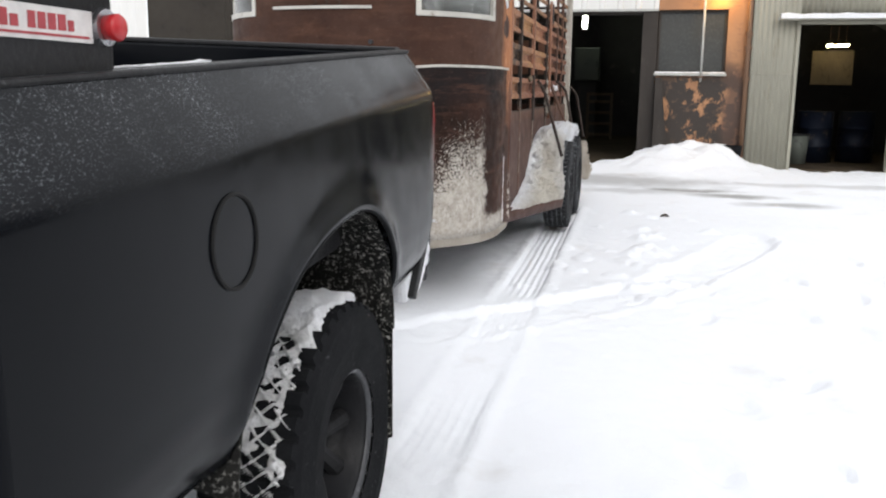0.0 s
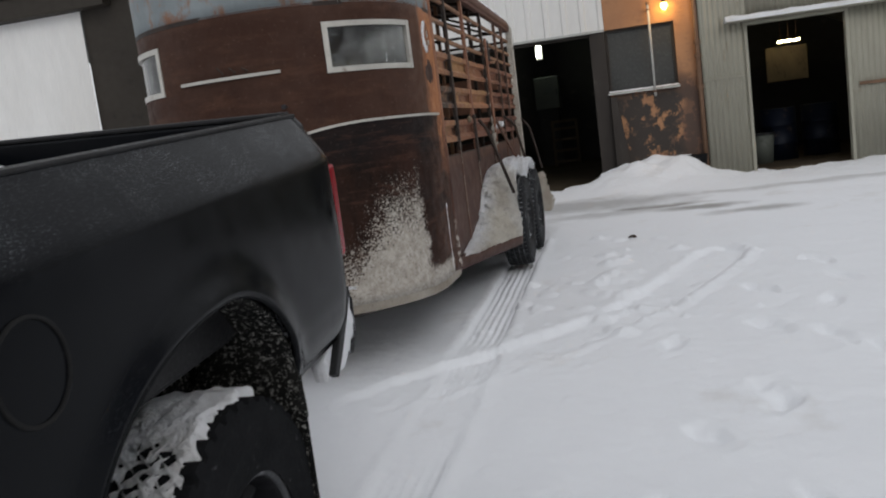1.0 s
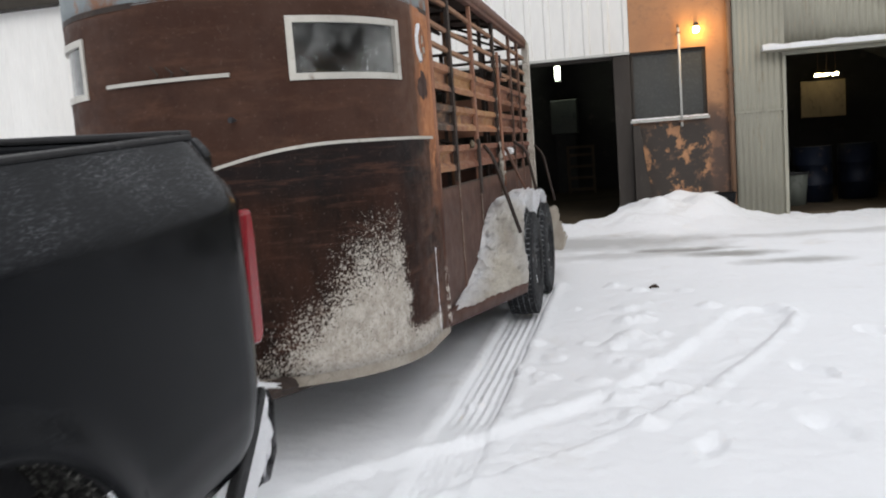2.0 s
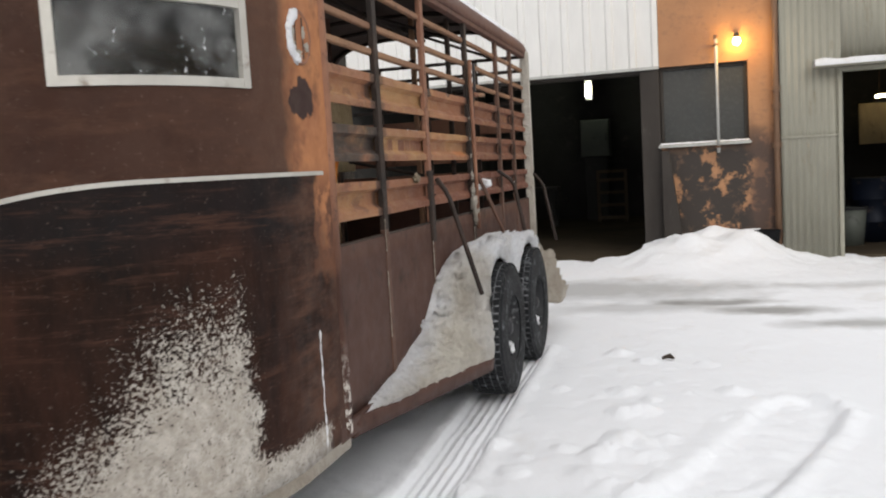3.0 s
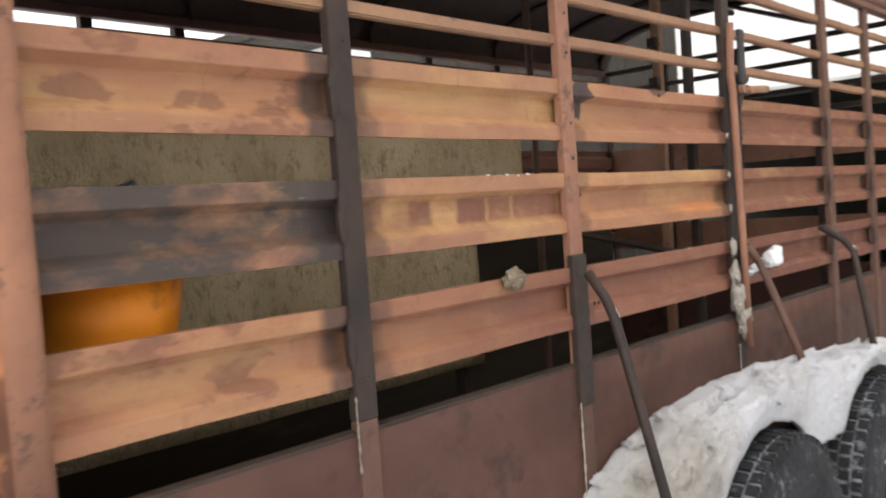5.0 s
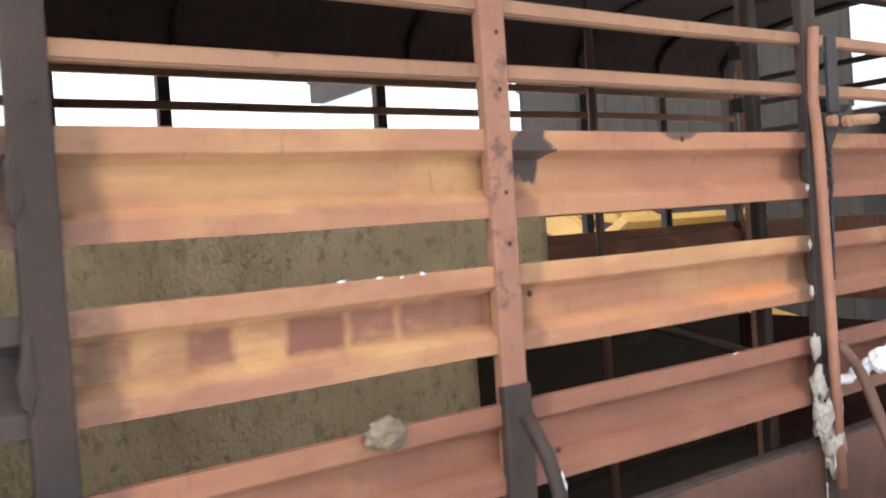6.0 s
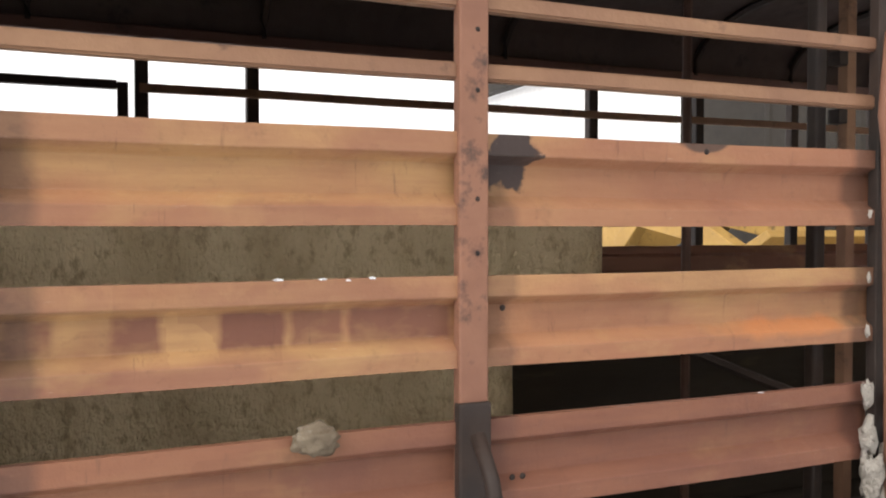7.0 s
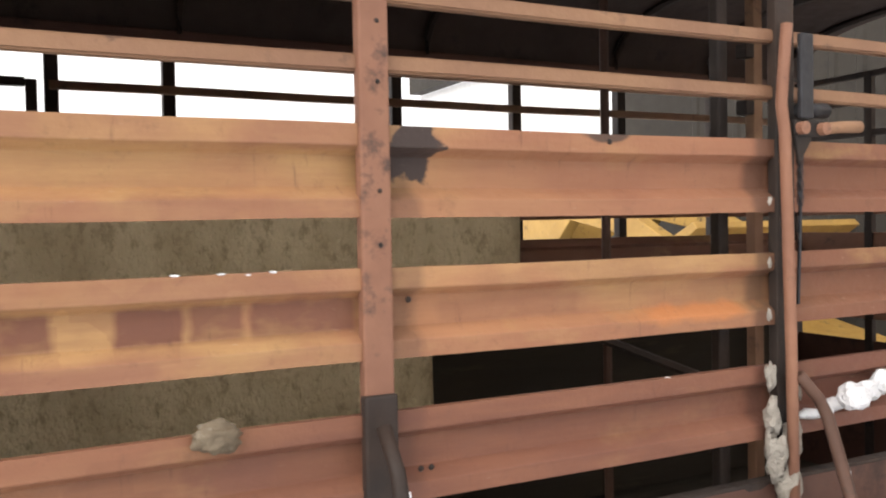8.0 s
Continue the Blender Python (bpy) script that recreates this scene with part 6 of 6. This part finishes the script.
# bed
part("bed_floor", rake(box(-2.72, -1.05, BED0, BED1 - 0.03, 0.76, 0.80, 0.006)), PLASTIC, truck)
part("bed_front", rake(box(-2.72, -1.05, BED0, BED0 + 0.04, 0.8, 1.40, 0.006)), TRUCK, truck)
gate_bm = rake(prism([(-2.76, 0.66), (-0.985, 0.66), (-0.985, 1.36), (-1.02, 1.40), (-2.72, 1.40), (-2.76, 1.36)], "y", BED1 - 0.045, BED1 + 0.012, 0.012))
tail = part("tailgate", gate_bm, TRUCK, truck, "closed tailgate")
part("gate_cap", rake(box(-2.7, -1.04, BED1 - 0.05, BED1 + 0.016, 1.40, 1.418, 0.008)), PLASTIC, tail)
part("gate_handle", box(-1.97, -1.77, BED1 + 0.012, BED1 + 0.03, 1.18, 1.26, 0.008), PLASTIC, tail)
bs = [[(-1.06 - 0.03 * i * 1.83, BED0 + 0.5 + 0.06 * j, 0.80 + 0.055 * (-2.0 + 0.06 * j) + 0.08 * (1 + 0.5 * noise.noise(Vector((i * 0.3, j * 0.2, 9))))) for j in range(33)] for i in range(31)]
tagged(part("bed_snow", grid(bs), CLEAN, None, "", True), "snow lying in the truck bed", "snow")
# tail lamps
for mx in (0, 1):
    out = [(3.315, 0.86), (3.365, 0.85), (3.385, 0.88), (3.387, 1.14), (3.377, 1.21), (3.33, 1.205), (3.32, 1.1)]
    x0, x1 = (-0.985, -0.893) if not mx else (-2.868, -2.755)
    part("tail_lamp", prism(out, "x", x0, x1, 0.012), REDLENS, truck, "red tail lamp lens")
# rear bumper
bump_bm = bmesh.new()
rows = []
for k in range(31):
    x = -0.93 - (1.88) * k / 30
    bow = 0.05 * (1 - (2 * k / 30 - 1) ** 6)
    rows.append([(x, 3.36 + bow - 0.02, 0.70), (x, 3.44 + bow, 0.705), (x, 3.47 + bow, 0.66), (x, 3.46 + bow, 0.52), (x, 3.40 + bow, 0.46), (x, 3.34 + bow - 0.02, 0.47)])
grid(rows, bump_bm, True)
bmesh.ops.recalc_face_normals(bump_bm, faces=bump_bm.faces[:])
bumper = part("rear_bumper", bump_bm, CHROME, truck, "rear bumper crusted with snow", True)
part("bumper_end", prism([(3.06, 0.52), (3.09, 0.43), (3.28, 0.43), (3.38, 0.50), (3.445, 0.67), (3.42, 0.735), (3.34, 0.73), (3.20, 0.58)], "x", -0.985, -0.927, 0.014), CLEAN, bumper, "bumper end plastered with snow")
part("bumper_strip", prism([(3.09, 0.46), (3.125, 0.44), (3.19, 0.50), (3.30, 0.62), (3.37, 0.71), (3.365, 0.735), (3.34, 0.73), (3.27, 0.65), (3.16, 0.54)], "x", -0.93, -0.900, 0.005), PLASTIC, bumper, "black edge strip")
part("bumper_snow", lump((-0.955, 3.41, 0.61), (0.026, 0.032, 0.11), 3, 0.6, 4), CLEAN, bumper, "snow plastered on the bumper corner", True)
part("bumper_snow", lump((-1.25, 3.48, 0.705), (0.3, 0.04, 0.02), 8, 0.4, 3), CLEAN, bumper, "", True)


def truck_wheel(x, y, out):
    c = Vector((x, y, 0.145 + 0.04 * (y - 2.36)))
    # one moulded body: side walls and staggered tread blocks
    rows = []
    for k in range(240):
        a = 2 * math.pi * k / 240
        prof = [(-0.15, 0.24), (-0.165, 0.34), (-0.155, 0.42)]
        for i in range(33):
            x = -0.144 + 0.288 * i / 32
            j = min(3, int((x + 0.152) / 0.076))
            block = abs(x + 0.114 - 0.076 * j) < 0.029 and (k + 3 * (j % 2)) % 6 < 4
            prof.append((x, 0.455 if block else 0.438))
        prof += [(0.155, 0.42), (0.165, 0.34), (0.15, 0.24)]
        rows.append([c + Vector((d, r * math.cos(a), r * math.sin(a))) for d, r in prof])
    rows.append(rows[0])
    bm = grid(rows)
    bmesh.ops.remove_doubles(bm, verts=bm.verts, dist=0.0004)
    bmesh.ops.recalc_face_normals(bm, faces=bm.faces[:])
    tyre = part("tyre", bm, RUBBER, truck, "wide black all-terrain tyre with packed snow")
    s = out
    part("rim", lathe([(0.0, 0.0), (s * 0.01, 0.05), (s * 0.0, 0.1), (-s * 0.03, 0.17), (-s * 0.04, 0.2), (s * 0.05, 0.215), (s * 0.11, 0.225), (s * 0.135, 0.235), (s * 0.138, 0.255), (s * 0.125, 0.26)], c, 48), BLACKRIM, tyre, "black steel rim", True)
    for k in range(8):
        a = 2 * math.pi * k / 8
        p, q = c + Vector((s * 0.015, 0.06 * math.cos(a), 0.06 * math.sin(a))), c + Vector((s * 0.04, 0.215 * math.cos(a), 0.215 * math.sin(a)))
        part("spoke", tube([p, q], [0.026, 0.034], 8), PLASTIC, tyre)
    part("bead_ring", lathe([(s * 0.128, 0.226), (s * 0.141, 0.230), (s * 0.143, 0.245), (s * 0.141, 0.262), (s * 0.128, 0.266)], c, 48), RING, tyre, "grey steel bead ring", True)
    part("hub_cap", lathe([(0.0, 0.055), (s * 0.05, 0.05), (s * 0.055, 0.0)], c, 20), PLASTIC, tyre, "", True)
    for k in range(24):
        a = 2 * math.pi * k / 24
        part("bead_bolt", lathe([(s * 0.140, 0.007), (s * 0.149, 0.007), (s * 0.150, 0.0)], c + Vector((0, 0.247 * math.cos(a), 0.247 * math.sin(a))), 6), STEEL, tyre)
    return tyre, c


tyre, wc = truck_wheel(-1.06, 2.37, 1)
# snow packed in the tread towards the camera's side of the wheel
rows = []
for i in range(201):
    a = math.pi * (0.36 + 0.62 * i / 200)
    row = []
    for j in range(61):
        f = j / 60
        x = -0.16 + 0.305 * f
        k = noise.noise(Vector((x * 9, a * 4, 0))) + 0.5 * noise.noise(Vector((x * 26, a * 12, 5)))
        rim_line = 0.9 + 0.12 * noise.noise(Vector((a * 7, 3, 1))) + 0.06 * noise.noise(Vector((a * 19, 3, 1)))
        edge = sstep(0, 0.06, f) * (1 - sstep(rim_line - 0.06, rim_line, f)) * sstep(0, 0.05, i / 200)
        cover = 0.028 + 0.018 * k
        if a > 0.5 * math.pi:
            # the tread shows as a criss-cross net through the snow
            net = min(abs(math.sin(a * 26 + x * 52 + 1.2 * noise.noise(Vector((x * 8, a * 3, 2))))), abs(math.sin(a * 26 - x * 52 + 1.2 * noise.noise(Vector((x * 8, a * 3, 6))))))
            cover -= max(0.0, 0.03 + 0.05 * noise.noise(Vector((x * 7, a * 3.2, 8)))) * sstep(0.05, 0.2, net) * sstep(0.56 * math.pi, 0.68 * math.pi, a)
        r = 0.448 + edge * cover - (1 - edge) * 0.03
        row.append(wc + Vector((x, r * math.cos(a), r * math.sin(a))))
    rows.append(row)
bm = grid(rows)
part("tread_snow", bm, CLEAN, tyre, "snow packed on the tyre tread", True)
for sy, x, o in ((-1.45, -1.06, 1), (2.37, -2.68, -1), (-1.45, -2.68, -1)):
    truck_wheel(x, sy, o)
part("axle", tube([(-2.7, 2.37, 0.145), (-1.05, 2.37, 0.145)], 0.05, 10), STEEL, truck)
part("mud_flap", box(-1.16, -0.885, 2.74, 2.755, 0.02, 0.62, 0.004), SPATTER, truck, "black rubber mud flap")
part("flap_bracket", box(-0.915, -0.882, 2.70, 2.74, 0.50, 0.70, 0.004), SPATTER, truck)
part("frame_rail", rake(box(-1.45, -1.35, -2.2, 3.3, 0.45, 0.6, 0.01)), PLASTIC, truck)
part("frame_rail", rake(box(-2.39, -2.29, -2.2, 3.3, 0.45, 0.6, 0.01)), PLASTIC, truck)
part("hitch", box(-1.93, -1.81, 3.2, 3.6, 0.40, 0.46, 0.008), STEEL, truck)
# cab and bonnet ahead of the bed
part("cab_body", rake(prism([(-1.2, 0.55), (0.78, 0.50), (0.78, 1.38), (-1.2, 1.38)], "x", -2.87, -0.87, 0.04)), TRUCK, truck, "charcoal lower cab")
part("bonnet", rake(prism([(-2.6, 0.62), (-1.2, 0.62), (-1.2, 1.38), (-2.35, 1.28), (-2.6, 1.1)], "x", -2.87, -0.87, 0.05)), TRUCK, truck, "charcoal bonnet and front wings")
rows = []
for z, y0, y1, inset in ((1.36, -1.15, 0.77, 0.02), (1.6, -0.86, 0.72, 0.07), (1.85, -0.52, 0.62, 0.15), (1.93, -0.36, 0.5, 0.24), (1.95, -0.2, 0.35, 0.4)):
    x0, x1 = -2.87 + inset, -0.87 - inset
    rows.append([(x0, y0, z), ((x0 + x1) / 2, y0 - 0.06, z), (x1, y0, z), (x1, (y0 + y1) / 2, z), (x1, y1, z), (x0, y1, z), (x0, (y0 + y1) / 2, z)])
bm = grid(rows, None, True)
bm.faces.new(list(bm.verts)[-7:])
bmesh.ops.recalc_face_normals(bm, faces=bm.faces[:])
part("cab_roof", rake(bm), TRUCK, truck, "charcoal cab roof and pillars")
for side_x, tilt in ((-0.895, 1), (-2.845, -1)):
    for ya, yb, yc, yd in ((-0.85, -0.1, -0.1, -0.52), (-0.03, 0.62, 0.55, -0.03)):
        q = [(side_x, ya, 1.42), (side_x, yb, 1.42), (side_x - tilt * 0.085, yc, 1.82), (side_x - tilt * 0.085, yd, 1.82)]
        bm = bmesh.new()
        bm.faces.new([bm.verts.new(Vector(p) + Vector((tilt * 0.012, 0, 0))) for p in q])
        part("side_window", rake(thick(bm, 0.006)), SHOPGLASS, truck)
bm = bmesh.new()
bm.faces.new([bm.verts.new(p) for p in ((-2.6, 0.785, 1.45), (-1.14, 0.785, 1.45), (-1.2, 0.70, 1.8), (-2.54, 0.70, 1.8))])
part("rear_window", rake(thick(bm, 0.006)), SHOPGLASS, truck)
part("front_bumper", rake(box(-2.85, -0.89, -2.72, -2.6, 0.5, 0.8, 0.03)), CHROME, truck)

# tool box across the bed
chest = thing("tool_box", (-1.87, 1.1, 1.29), "black steel tool box lying across the truck bed rails", "tool box")
part("body", box(-2.74, -0.995, 0.90, 1.357, 1.05, 1.42, 0.012), PLASTIC, chest)
lid = prism([(0.87, 1.42), (1.385, 1.42), (1.385, 1.435), (1.37, 1.47), (1.32, 1.505), (0.94, 1.505), (0.89, 1.47), (0.87, 1.435)], "x", -2.77, -0.965, 0.008)
part("lid", lid, PLASTIC, chest, "black overhanging lid")
plate = part("label_plate", box(-0.995, -0.991, 0.93, 1.288, 1.330, 1.384, 0.0015), LABEL, chest, "white label with dark red print")
rr = random.Random(2)
y = 0.95
for word in (7, 5):
    for k in range(word):
        w = rr.uniform(0.013, 0.019)
        part("print_bar", box(-0.991, -0.9895, y, y + w, 1.347, 1.347 + rr.choice((0.018, 0.018, 0.026)), 0.0), LABELRED, plate)
        y += w + 0.006
    y += 0.016
part("print_bar", box(-0.991, -0.9895, 0.94, 1.275, 1.337, 1.341, 0.0), LABELRED, plate)
knob = part("lock_flange", lathe([(0.0, 0.0), (0.0, 0.034), (0.008, 0.032), (0.01, 0.0)], (-0.995, 1.325, 1.36), 20), CHROME, chest, "bright lock flange")
part("lock_knob", lathe([(0.008, 0.0), (0.008, 0.022), (0.03, 0.024), (0.035, 0.02), (0.035, 0.0)], (-0.995, 1.325, 1.36), 20), REDKNOB, knob, "red push knob", True)
